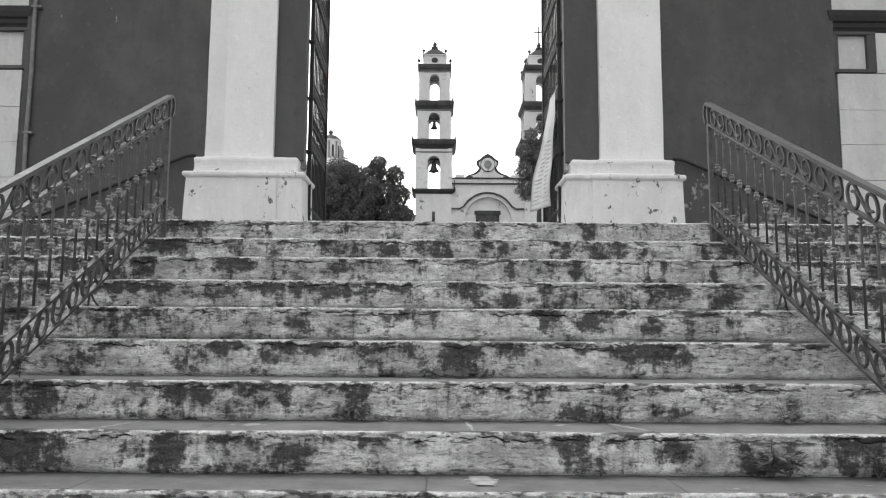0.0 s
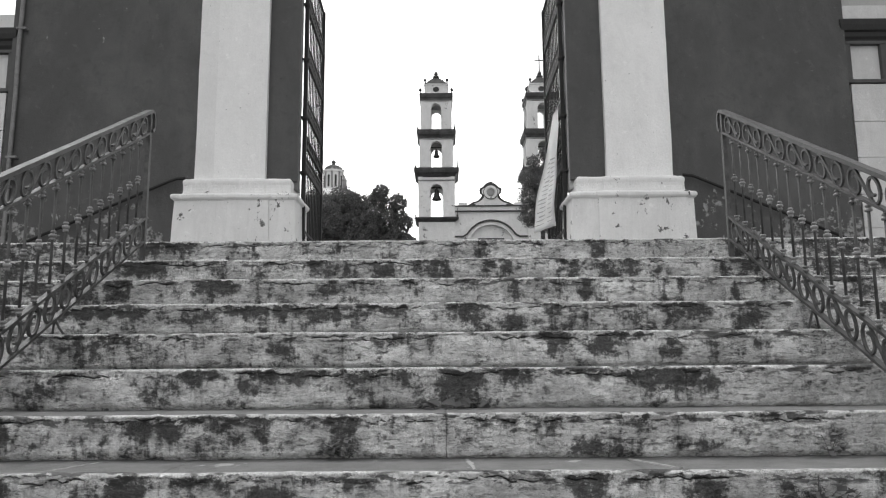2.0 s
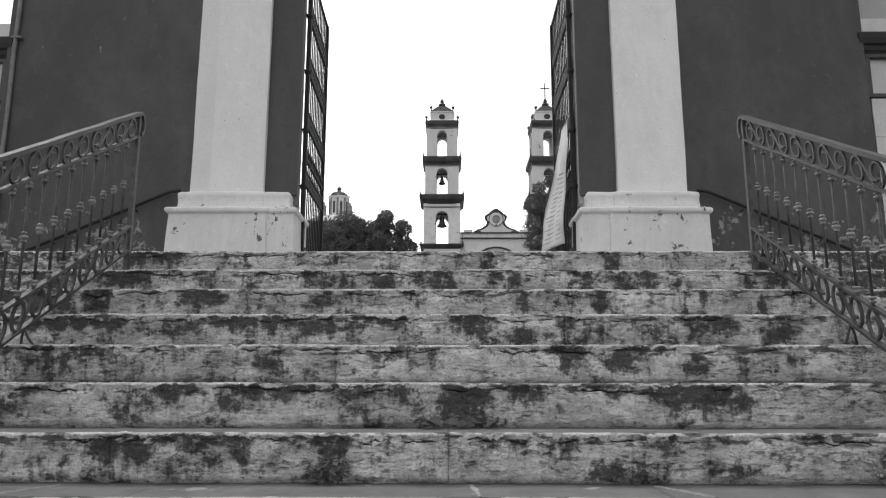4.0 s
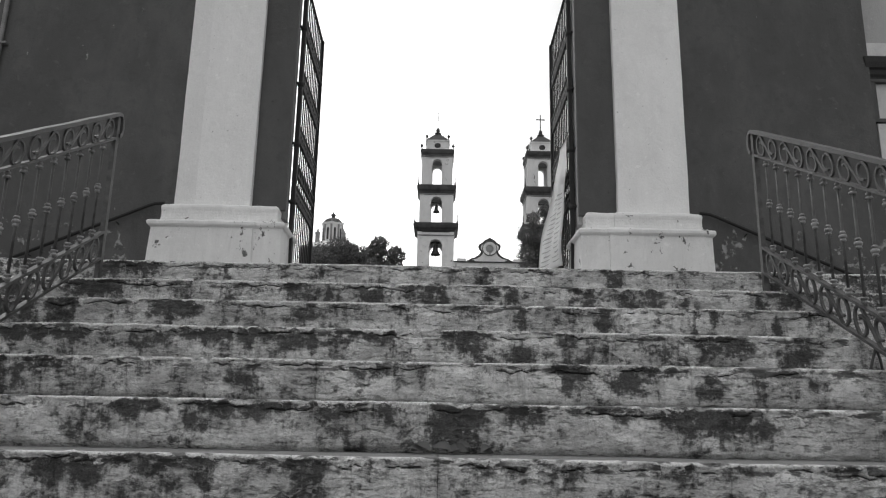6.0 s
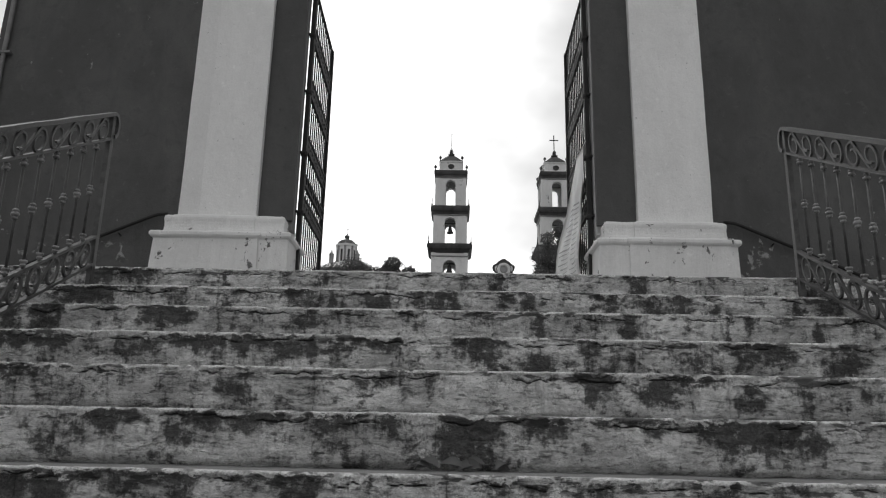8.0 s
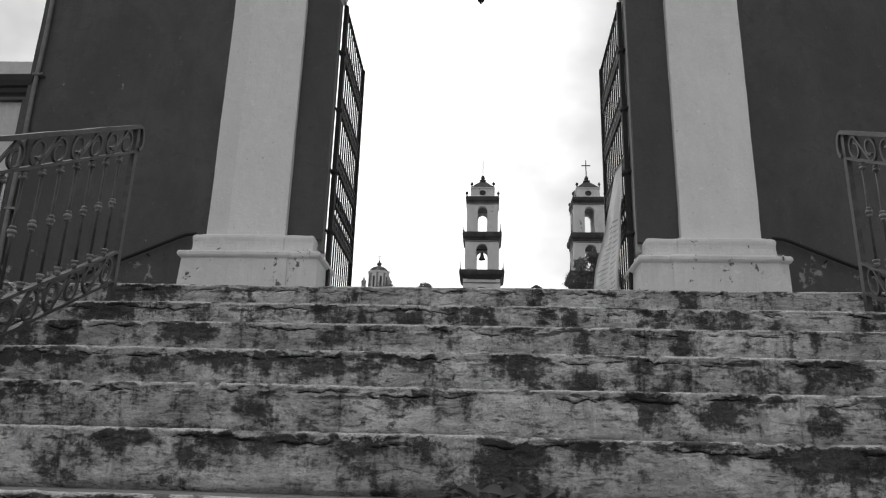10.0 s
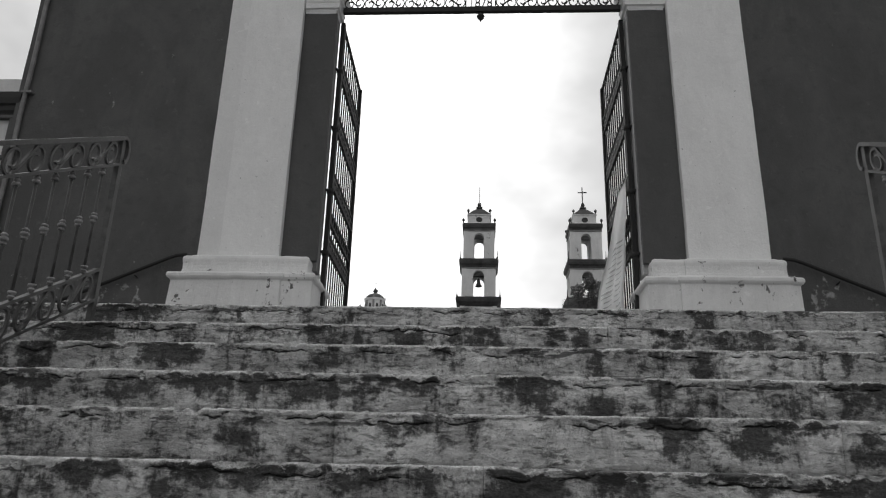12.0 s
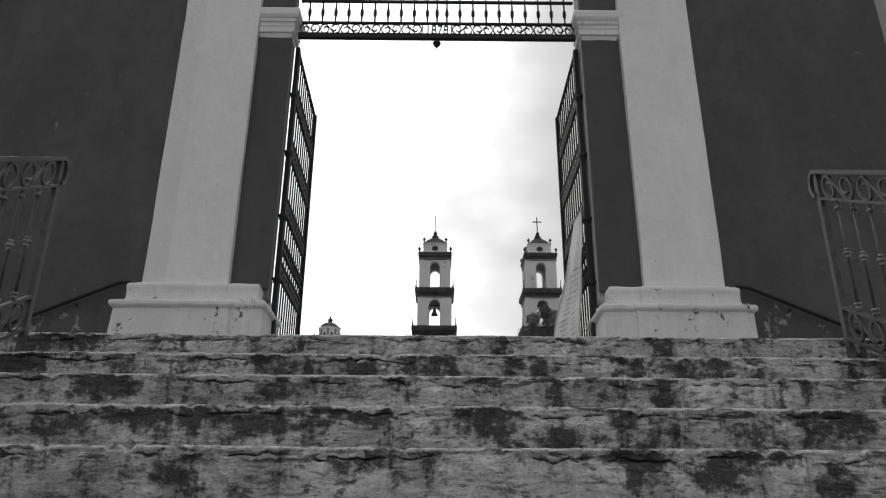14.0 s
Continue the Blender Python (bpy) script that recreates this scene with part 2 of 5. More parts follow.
def leaf_material(name, lo, hi):
    """A thin leaf that lets part of the daylight through."""
    k = Mat(name, 0.6)
    k.b.inputs["Specular IOR Level"].default_value = 0.3
    v = k.mix(k.island(), lo, hi)
    k.done(v)
    thin = k.n.new("ShaderNodeBsdfTranslucent")
    k.l.new(v, thin.inputs["Color"])
    both_sides = k.n.new("ShaderNodeMixShader")
    both_sides.inputs[0].default_value = 0.35
    k.l.new(k.b.outputs[0], both_sides.inputs[1])
    k.l.new(thin.outputs[0], both_sides.inputs[2])
    k.l.new(both_sides.outputs[0], k.n["Material Output"].inputs["Surface"])
    return k.m


def simple_material(name, lo, hi, scale, rough=0.85, bump=0.3):
    k = Mat(name, rough)
    a = k.noise(scale, 6, (1, 1, 1), 9.0, 0.62)
    b = k.noise(scale * 9, 4)
    v = k.mix(k.span(k.math("ADD", k.math("MULTIPLY", a, 0.7), k.math("MULTIPLY", b, 0.3)), 0.35, 0.65), lo, hi)
    return k.done(v, k.math("ADD", a, b), bump, 0.02)


STONE = stone_material()
CORE = simple_material("stair_mortar", 0.03, 0.07, 14)
WHITE = plaster_material("white_limewash", 0.92, 0.84, 0.16, 0.70, 0.0, 0.0, 1.0, 0.20)
# WHITE made slightly greyer: the set-back return's shade is put into the colour
SHADED_WHITE = plaster_material("shaded_return_limewash", 0.88, 0.80, 0.16, 0.70, 40.0, 0.0, 1.0, 0.22)
PLINTH_WHITE = plaster_material("chipped_plinth_limewash", 0.85, 0.74, 0.13, 0.625, 8.0, 0.0, 0.8, 0.26)
WALLPAINT = plaster_material("dark_red_limewash", 0.114, 0.078, 0.045, 0.72, 30.0, 0.85, 1.0, 0.62)
JAMB = plaster_material("dark_jamb_paint", 0.102, 0.082, 0.04, 0.71, 60.0)
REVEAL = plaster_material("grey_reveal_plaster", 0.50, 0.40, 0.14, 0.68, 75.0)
# darker copy of REVEAL: the west reveal's shade is put into its colour
SHADED_REVEAL = plaster_material("shaded_reveal_plaster", 0.24, 0.18, 0.1, 0.70, 85.0)
QUOIN = plaster_material("pale_block_plaster", 0.72, 0.6, 0.3, 0.72, 90.0)
CORNICE = plaster_material("dark_cornice_paint", 0.045, 0.032, 0.1, 0.72, 120.0)
RAIL_IRON = iron_material("grey_painted_rail_iron", 0.042, 0.095, 0.42, 0.05)
# worn knobs, base colour raised to stand in for sky highlights on the rings
KNOB_IRON = iron_material("worn_highlit_knob_iron", 0.15, 0.32, 0.28, 0.1)
GATE_IRON = iron_material("black_gate_iron", 0.010, 0.024, 0.7, 0.0)
ROD_IRON = iron_material("rusty_rod_iron", 0.010, 0.022, 0.6, 0.1)
PIPE = simple_material("dusty_pipe_paint", 0.15, 0.24, 8, 0.6, 0.1)
CHURCH = plaster_material("church_limewash", 0.86, 0.72, 0.24, 0.64, 150.0, 0.0, 6.0, 0.45)
CHURCH_TRIM = simple_material("dark_church_trim", 0.035, 0.085, 1.2)
SHADE = simple_material("weathered_church_stone", 0.2, 0.34, 1.5)
DOME = simple_material("weathered_dome_tiles", 0.06, 0.15, 1.6)
BRONZE = iron_material("old_bell_bronze", 0.03, 0.07, 0.5, 0.5)
WOOD = simple_material("old_door_wood", 0.05, 0.10, 3)
BARK = simple_material("tree_bark", 0.04, 0.09, 6)
LEAF = leaf_material("tree_leaf", 0.085, 0.22)
WEED = leaf_material("weed_leaf", 0.13, 0.30)
DRY = leaf_material("dry_leaf", 0.06, 0.15)
GRASS = simple_material("hill_grass", 0.05, 0.10, 0.6)
MORTAR = simple_material("pale_mortar", 0.26, 0.44, 18)
PAVING = simple_material("landing_paving", 0.16, 0.26, 3)


def cloth_material():
    """Thin white vinyl with a soft sheen that lets some light through."""
    k = Mat("white_banner_vinyl", 0.30)
    k.b.inputs["Specular IOR Level"].default_value = 0.8
    v = k.mix(k.span(k.noise(9, 6, (1, 1, 0.5), 3.0), 0.3, 0.7), 0.90, 0.96)
    k.done(v)
    thin = k.n.new("ShaderNodeBsdfTranslucent")
    k.l.new(v, thin.inputs["Color"])
    both_sides = k.n.new("ShaderNodeMixShader")
    both_sides.inputs[0].default_value = 0.12
    k.l.new(k.b.outputs[0], both_sides.inputs[1])
    k.l.new(thin.outputs[0], both_sides.inputs[2])
    k.l.new(both_sides.outputs[0], k.n["Material Output"].inputs["Surface"])
    return k.m


CLOTH = cloth_material()
INK = simple_material("faded_print", 0.30, 0.45, 20, 0.35, 0.05)

# ---- mesh helpers ----


def finish(name, bm, material, parent=None, label="", smooth=False):
    me = bpy.data.meshes.new(name)
    bmesh.ops.recalc_face_normals(bm, faces=bm.faces)
    bm.to_mesh(me)
    bm.free()
    me.materials.append(material)
    if smooth:
        for p in me.polygons:
            p.use_smooth = True
    ob = new(name, me)
    ob.parent = parent
    if label:
        ob["label"] = label
    return ob


def part(name, bm, material, parent, label="", smooth=False):
    return finish(name, bm, material, parent, label, smooth)


def piece(name, data, parent, at=(0, 0, 0)):
    """One more object on mesh data that is already there."""
    ob = new(name, data)
    ob.parent = parent
    ob.location = at
    return ob


def thing(name, label, category, at=(0, 0, 0), group="", kind=""):
    ob = new(name)
    ob.location = at
    ob.empty_display_size = 0.1
    return tagged(ob, label, category, group, kind)


def box(bm, x0, x1, y0, y1, z0, z1, bevel=0.0):
    m = Matrix.Translation(((x0 + x1) / 2, (y0 + y1) / 2, (z0 + z1) / 2)) @ Matrix.Diagonal((abs(x1 - x0), abs(y1 - y0), abs(z1 - z0), 1))
    made = bmesh.ops.create_cube(bm, size=1, matrix=m)["verts"]
    if bevel:
        edges = list({e for v in made for e in v.link_edges})
        bmesh.ops.bevel(bm, geom=edges, offset=bevel, segments=2, affect="EDGES", profile=0.6)
    return bm


def hexa(bm, corners):
    """A solid from eight corners: four below, then four above, in the same order."""
    v = [bm.verts.new(c) for c in corners]
    for f in ((3, 2, 1, 0), (4, 5, 6, 7), (0, 1, 5, 4), (1, 2, 6, 5), (2, 3, 7, 6), (3, 0, 4, 7)):
        bm.faces.new([v[i] for i in f])


def lathe(bm, profile, at=(0, 0, 0), n=12, tilt=None):
    """Turn (radius, height) pairs round the upright axis."""
    rings = []
    for r, h in profile:
        ring = []
        for i in range(n):
            a = 2 * math.pi * i / n
            p = Vector((r * math.cos(a), r * math.sin(a), h))
            if tilt is not None:
                p = tilt @ p
            ring.append(bm.verts.new(p + Vector(at)))
        rings.append(ring)
    for a, b in zip(rings, rings[1:]):
        for i in range(n):
            bm.faces.new((a[i], a[(i + 1) % n], b[(i + 1) % n], b[i]))
    bm.faces.new(rings[0][::-1])
    bm.faces.new(rings[-1])


def sweep(bm, points, side, wide, thick, round_n=0):
    """A bar along a run of points; side is the direction across it. Flat bar, or round with round_n corners."""
    side = Vector(side).normalized()
    pts = [Vector(p) for p in points]
    rings = []
    for i, p in enumerate(pts):
        along = (pts[min(i + 1, len(pts) - 1)] - pts[max(i - 1, 0)]).normalized()
        up = along.cross(side).normalized()
        if round_n:
            ring = [p + side * (wide / 2 * math.cos(2 * math.pi * k / round_n)) + up * (thick / 2 * math.sin(2 * math.pi * k / round_n)) for k in range(round_n)]
        else:
            ring = [p + side * (wide / 2 * a) + up * (thick / 2 * b) for a, b in ((-1, -1), (1, -1), (1, 1), (-1, 1))]
        rings.append([bm.verts.new(q) for q in ring])
    k = len(rings[0])
    for a, b in zip(rings, rings[1:]):
        for i in range(k):
            bm.faces.new((a[i], a[(i + 1) % k], b[(i + 1) % k], b[i]))
    bm.faces.new(rings[0][::-1])
    bm.faces.new(rings[-1])


def stacked(bm, x0, x1, y0, y1, profile, cut=1, amp=0.0, seed=0.0):
    """A moulded block: rectangular rings, each (height, outset on all sides). cut: pieces along each side, made uneven by amp."""
    rings = []
    for z, o in profile:
        c = [(x0 - o, y0 - o), (x1 + o, y0 - o), (x1 + o, y1 + o), (x0 - o, y1 + o)]
        ring = []
        for i in range(4):
            a, b = c[i], c[(i + 1) % 4]
            for k in range(cut):
                f = k / cut
                x, y = a[0] + (b[0] - a[0]) * f, a[1] + (b[1] - a[1]) * f
                q = Vector((x * 4 + seed, y * 4, z * 4))
                d = noise.noise(q) * amp + noise.noise(q * 4.3) * amp * 0.6
                ring.append(bm.verts.new((x + d * 0.7, y + d, z + noise.noise(q * 1.9 + Vector((9, 0, 0))) * amp * 0.7)))
        rings.append(ring)
    n = 4 * cut
    for a, b in zip(rings, rings[1:]):
        for i in range(n):
            bm.faces.new((a[i], a[(i + 1) % n], b[(i + 1) % n], b[i]))
    bm.faces.new(rings[0][::-1])
    bm.faces.new(rings[-1])


def s_scroll(length, height, n=26, start=-170, eye=0.24, slim=1.0):
    """Points (u, v) of a lying S-scroll: two curls, point-symmetric about the middle."""
    r = min(height * 0.48, length * 0.25)
    cu, cv = -length / 2 + r * slim, height / 2
    half = []
    for i in range(n + 1):
        f = i / n
        a = math.radians(start + (275 - start) * f)
        q = eye + (1 - eye) * min(1.0, f / 0.62) ** 1.1
        half.append((cu + r * slim * q * math.cos(a), cv + height * 0.48 * q * math.sin(a)))
    return half + [(-u, height - v) for u, v in reversed(half)]


def rough_wall(bm, x0, x1, z0, z1, y, back, step=0.12, amp=0.006, seed=0.0, noise_edge=0.0):
    """An upright plastered slab whose front (towards -y) is slightly uneven."""
    nx, nz = max(2, int((x1 - x0) / step)), max(2, int((z1 - z0) / step))
    grid = []
    for i in range(nx + 1):
        col = []
        for j in range(nz + 1):
            x, z = x0 + (x1 - x0) * i / nx, z0 + (z1 - z0) * j / nz
            d = noise.noise((x * 1.7 + seed, z * 1.7, seed)) * amp + noise.noise((x * 6, z * 6 + seed, 3)) * amp * 0.4
            if noise_edge and i in (0, nx):
                x += noise.noise((z * 3.1, seed, x0)) * noise_edge + noise.noise((z * 11, seed, x0)) * noise_edge * 0.5
            col.append(bm.verts.new((x, y + d, z)))
        grid.append(col)
    rear = [[bm.verts.new((c[0].co.x, back, c[0].co.z)), bm.verts.new((c[-1].co.x, back, c[-1].co.z))] for c in grid]
    for i in range(nx):
        for j in range(nz):
            bm.faces.new((grid[i][j], grid[i + 1][j], grid[i + 1][j + 1], grid[i][j + 1]))
        bm.faces.new((rear[i][0], rear[i][1], rear[i + 1][1], rear[i + 1][0]))
        bm.faces.new((grid[i][0], rear[i][0], rear[i + 1][0], grid[i + 1][0]))
        bm.faces.new((grid[i][-1], grid[i + 1][-1], rear[i + 1][1], rear[i][1]))
    bm.faces.new([v for v in grid[0]] + [rear[0][1], rear[0][0]])
    bm.faces.new([v for v in grid[-1]][::-1] + [rear[-1][0], rear[-1][1]])


# ---- ground ----
CX = -0.055                                       # the gate's middle


def ground_height(x, y):
    def ease(a, b, v):
        f = min(1.0, max(0.0, (v - a) / (b - a)))
        return f * f * (3 - 2 * f)
    return -0.004 + 2.02 * min(1.0, max(0.0, (y - 2.6) / 3.2)) * (1 if y > 2.6 else 0) + 8.4 * ease(13, 76, y) + 0.12 * noise.noise((x * 0.15, y * 0.15, 0)) * ease(12, 20, y)


def build_ground():
    xs = [-900, -300, -120, -60, -40] + [-30 + 2.5 * i for i in range(25)] + [40, 60, 120, 300, 900]
    ys = [-900, -300, -100, -40, -15, -5, 0, 1.2, 2.0, 2.6, 3.4, 4.2, 5.0, 5.8, 7, 8, 9, 10, 11, 12] + [14 + 3 * i for i in range(25)] + [100, 150, 300, 900]
    bm = bmesh.new()
    grid = [[bm.verts.new((x, y, ground_height(x, y))) for y in ys] for x in xs]
    for i in range(len(xs) - 1):
        for j in range(len(ys) - 1):
            bm.faces.new((grid[i][j], grid[i + 1][j], grid[i + 1][j + 1], grid[i][j + 1]))
    tagged(finish("ground", bm, GRASS, smooth=True), "grassy ground rising to the church hill", "ground", kind="structure")


build_ground()

# ---- staircase ----
LIPS = [(1.85, 0.175), (2.19, 0.35), (2.52, 0.525), (2.86, 0.702), (3.19, 0.881), (3.56, 1.067),
        (3.90, 1.256), (4.23, 1.438), (4.54, 1.615), (4.87, 1.792), (5.21, 1.960), (5.57, 2.144)]
STAIR_HALF = 5.3


def build_core():
    bm = bmesh.new()
    for i, (y, z) in enumerate(LIPS):
        box(bm, -STAIR_HALF + 0.02, STAIR_HALF - 0.02, y + 0.06, 6.1, z - 0.20, z - 0.035)
    return tagged(finish("staircase", bm, CORE), "broad outdoor flight of worn, lichen-stained stone steps", "staircase", kind="structure")


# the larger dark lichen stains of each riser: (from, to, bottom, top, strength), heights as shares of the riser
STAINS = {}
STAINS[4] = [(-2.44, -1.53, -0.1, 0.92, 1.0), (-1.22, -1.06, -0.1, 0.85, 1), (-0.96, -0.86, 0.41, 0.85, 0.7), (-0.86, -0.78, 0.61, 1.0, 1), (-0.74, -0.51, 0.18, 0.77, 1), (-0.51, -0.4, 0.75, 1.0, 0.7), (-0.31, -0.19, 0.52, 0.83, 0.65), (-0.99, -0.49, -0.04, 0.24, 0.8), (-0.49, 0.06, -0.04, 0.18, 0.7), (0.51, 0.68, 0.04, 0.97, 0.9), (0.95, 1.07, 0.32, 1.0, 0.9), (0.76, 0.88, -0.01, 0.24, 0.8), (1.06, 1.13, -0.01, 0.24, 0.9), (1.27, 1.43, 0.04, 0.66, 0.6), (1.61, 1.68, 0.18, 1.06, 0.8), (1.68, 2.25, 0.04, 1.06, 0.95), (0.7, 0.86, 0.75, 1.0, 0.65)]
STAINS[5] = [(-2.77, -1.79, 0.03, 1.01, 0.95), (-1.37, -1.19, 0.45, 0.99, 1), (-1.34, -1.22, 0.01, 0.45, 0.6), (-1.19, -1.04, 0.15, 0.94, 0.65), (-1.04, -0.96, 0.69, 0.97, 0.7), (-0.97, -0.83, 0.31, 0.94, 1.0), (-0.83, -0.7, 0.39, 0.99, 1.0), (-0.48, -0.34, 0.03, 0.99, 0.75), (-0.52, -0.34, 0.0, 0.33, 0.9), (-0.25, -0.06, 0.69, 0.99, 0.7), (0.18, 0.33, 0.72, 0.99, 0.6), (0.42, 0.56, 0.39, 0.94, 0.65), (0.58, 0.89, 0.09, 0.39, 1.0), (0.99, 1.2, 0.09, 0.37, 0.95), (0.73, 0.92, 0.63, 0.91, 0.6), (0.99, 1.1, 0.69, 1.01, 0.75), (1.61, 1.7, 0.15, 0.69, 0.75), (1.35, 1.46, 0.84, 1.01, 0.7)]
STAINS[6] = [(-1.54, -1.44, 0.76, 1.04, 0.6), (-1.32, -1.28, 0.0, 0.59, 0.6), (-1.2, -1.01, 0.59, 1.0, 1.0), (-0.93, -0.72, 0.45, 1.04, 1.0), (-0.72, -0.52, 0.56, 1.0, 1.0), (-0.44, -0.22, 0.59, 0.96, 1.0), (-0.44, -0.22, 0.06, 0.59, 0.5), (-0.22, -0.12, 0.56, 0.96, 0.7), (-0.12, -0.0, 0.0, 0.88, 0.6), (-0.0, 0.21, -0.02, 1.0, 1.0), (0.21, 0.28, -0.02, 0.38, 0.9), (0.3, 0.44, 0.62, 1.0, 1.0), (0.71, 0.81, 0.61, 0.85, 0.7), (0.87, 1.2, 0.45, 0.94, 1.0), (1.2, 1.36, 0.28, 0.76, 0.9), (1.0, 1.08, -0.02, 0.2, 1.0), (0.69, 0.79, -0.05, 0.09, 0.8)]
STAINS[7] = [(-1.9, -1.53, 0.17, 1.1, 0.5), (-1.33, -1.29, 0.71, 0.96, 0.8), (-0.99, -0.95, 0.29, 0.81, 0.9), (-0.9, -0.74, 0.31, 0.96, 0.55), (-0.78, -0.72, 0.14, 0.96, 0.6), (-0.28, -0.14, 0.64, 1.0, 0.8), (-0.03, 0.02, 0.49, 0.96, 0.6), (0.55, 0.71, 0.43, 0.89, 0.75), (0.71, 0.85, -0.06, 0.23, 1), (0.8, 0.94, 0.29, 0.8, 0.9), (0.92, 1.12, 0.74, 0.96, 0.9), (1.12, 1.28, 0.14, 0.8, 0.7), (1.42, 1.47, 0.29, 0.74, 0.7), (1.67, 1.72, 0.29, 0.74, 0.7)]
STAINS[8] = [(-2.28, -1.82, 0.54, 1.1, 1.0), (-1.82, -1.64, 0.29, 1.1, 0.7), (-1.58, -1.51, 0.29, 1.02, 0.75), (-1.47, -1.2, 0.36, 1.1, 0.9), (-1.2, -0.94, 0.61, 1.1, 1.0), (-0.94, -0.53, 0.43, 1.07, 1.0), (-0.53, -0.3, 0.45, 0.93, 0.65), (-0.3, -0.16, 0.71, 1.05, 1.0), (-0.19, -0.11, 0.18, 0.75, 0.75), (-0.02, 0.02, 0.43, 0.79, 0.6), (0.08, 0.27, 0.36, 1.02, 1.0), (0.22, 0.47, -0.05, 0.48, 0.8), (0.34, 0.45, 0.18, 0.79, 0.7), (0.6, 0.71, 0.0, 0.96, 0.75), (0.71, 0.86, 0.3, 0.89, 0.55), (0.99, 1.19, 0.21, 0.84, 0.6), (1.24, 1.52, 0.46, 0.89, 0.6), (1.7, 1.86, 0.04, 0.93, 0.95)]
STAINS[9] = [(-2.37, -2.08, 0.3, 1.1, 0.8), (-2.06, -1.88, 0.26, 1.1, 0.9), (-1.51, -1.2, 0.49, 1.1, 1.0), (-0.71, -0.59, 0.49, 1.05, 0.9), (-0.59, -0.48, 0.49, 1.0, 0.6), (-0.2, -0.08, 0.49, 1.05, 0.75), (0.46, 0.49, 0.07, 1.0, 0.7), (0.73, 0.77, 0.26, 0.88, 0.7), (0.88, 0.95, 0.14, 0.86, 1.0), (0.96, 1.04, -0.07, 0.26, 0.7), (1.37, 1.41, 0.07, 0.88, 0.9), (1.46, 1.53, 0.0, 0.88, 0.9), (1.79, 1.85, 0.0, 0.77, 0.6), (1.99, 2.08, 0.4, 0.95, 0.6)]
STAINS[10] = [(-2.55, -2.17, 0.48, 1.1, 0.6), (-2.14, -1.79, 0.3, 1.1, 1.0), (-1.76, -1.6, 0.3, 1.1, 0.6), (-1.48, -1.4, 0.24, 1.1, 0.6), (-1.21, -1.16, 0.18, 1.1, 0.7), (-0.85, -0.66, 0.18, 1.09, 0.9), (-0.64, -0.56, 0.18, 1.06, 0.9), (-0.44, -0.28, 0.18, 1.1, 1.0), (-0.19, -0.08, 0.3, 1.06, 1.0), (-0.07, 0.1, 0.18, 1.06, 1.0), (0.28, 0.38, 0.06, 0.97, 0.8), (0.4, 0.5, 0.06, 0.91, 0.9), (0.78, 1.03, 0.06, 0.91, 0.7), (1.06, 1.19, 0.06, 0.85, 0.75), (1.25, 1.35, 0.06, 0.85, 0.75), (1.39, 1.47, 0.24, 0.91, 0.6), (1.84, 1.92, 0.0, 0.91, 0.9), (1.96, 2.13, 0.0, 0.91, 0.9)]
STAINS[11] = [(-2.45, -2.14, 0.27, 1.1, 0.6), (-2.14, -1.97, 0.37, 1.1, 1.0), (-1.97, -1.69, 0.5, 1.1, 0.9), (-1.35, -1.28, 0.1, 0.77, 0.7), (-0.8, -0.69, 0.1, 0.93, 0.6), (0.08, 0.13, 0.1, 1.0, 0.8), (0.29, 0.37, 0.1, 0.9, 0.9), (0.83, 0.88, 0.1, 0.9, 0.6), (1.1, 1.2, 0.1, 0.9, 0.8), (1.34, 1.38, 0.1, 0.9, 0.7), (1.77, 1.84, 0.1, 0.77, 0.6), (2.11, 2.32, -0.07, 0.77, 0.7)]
# stretches of nose where the wash has flaked to pale stone
FLAKES = {5: [(0.28, 0.41), (0.61, 0.7), (-1.37, -1.15)], 4: [(0.1, 0.24), (0.3, 0.4), (-1.54, -1.38), (-0.42, -0.22), (-0.13, -0.01)], 6: [(-1.46, -1.33), (-1.3, -1.24), (0.19, 0.3), (1.2, 1.26)], 7: [(-0.95, -0.72), (0.23, 0.46), (0.82, 0.92)], 8: [(-1.89, -1.64), (-1.46, -1.33), (0.99, 1.06)], 9: [(-1.85, -1.62), (-1.08, -0.68)], 10: [(-1.16, -1.01)]}


def soft_box(v, a, b, feather):
    """1 between a and b, fading over feather on both sides."""
    f = min((v - a) / feather, (b - v) / feather) * 0.5 + 0.5
    f = min(1.0, max(0.0, f))
    return f * f * (3 - 2 * f)


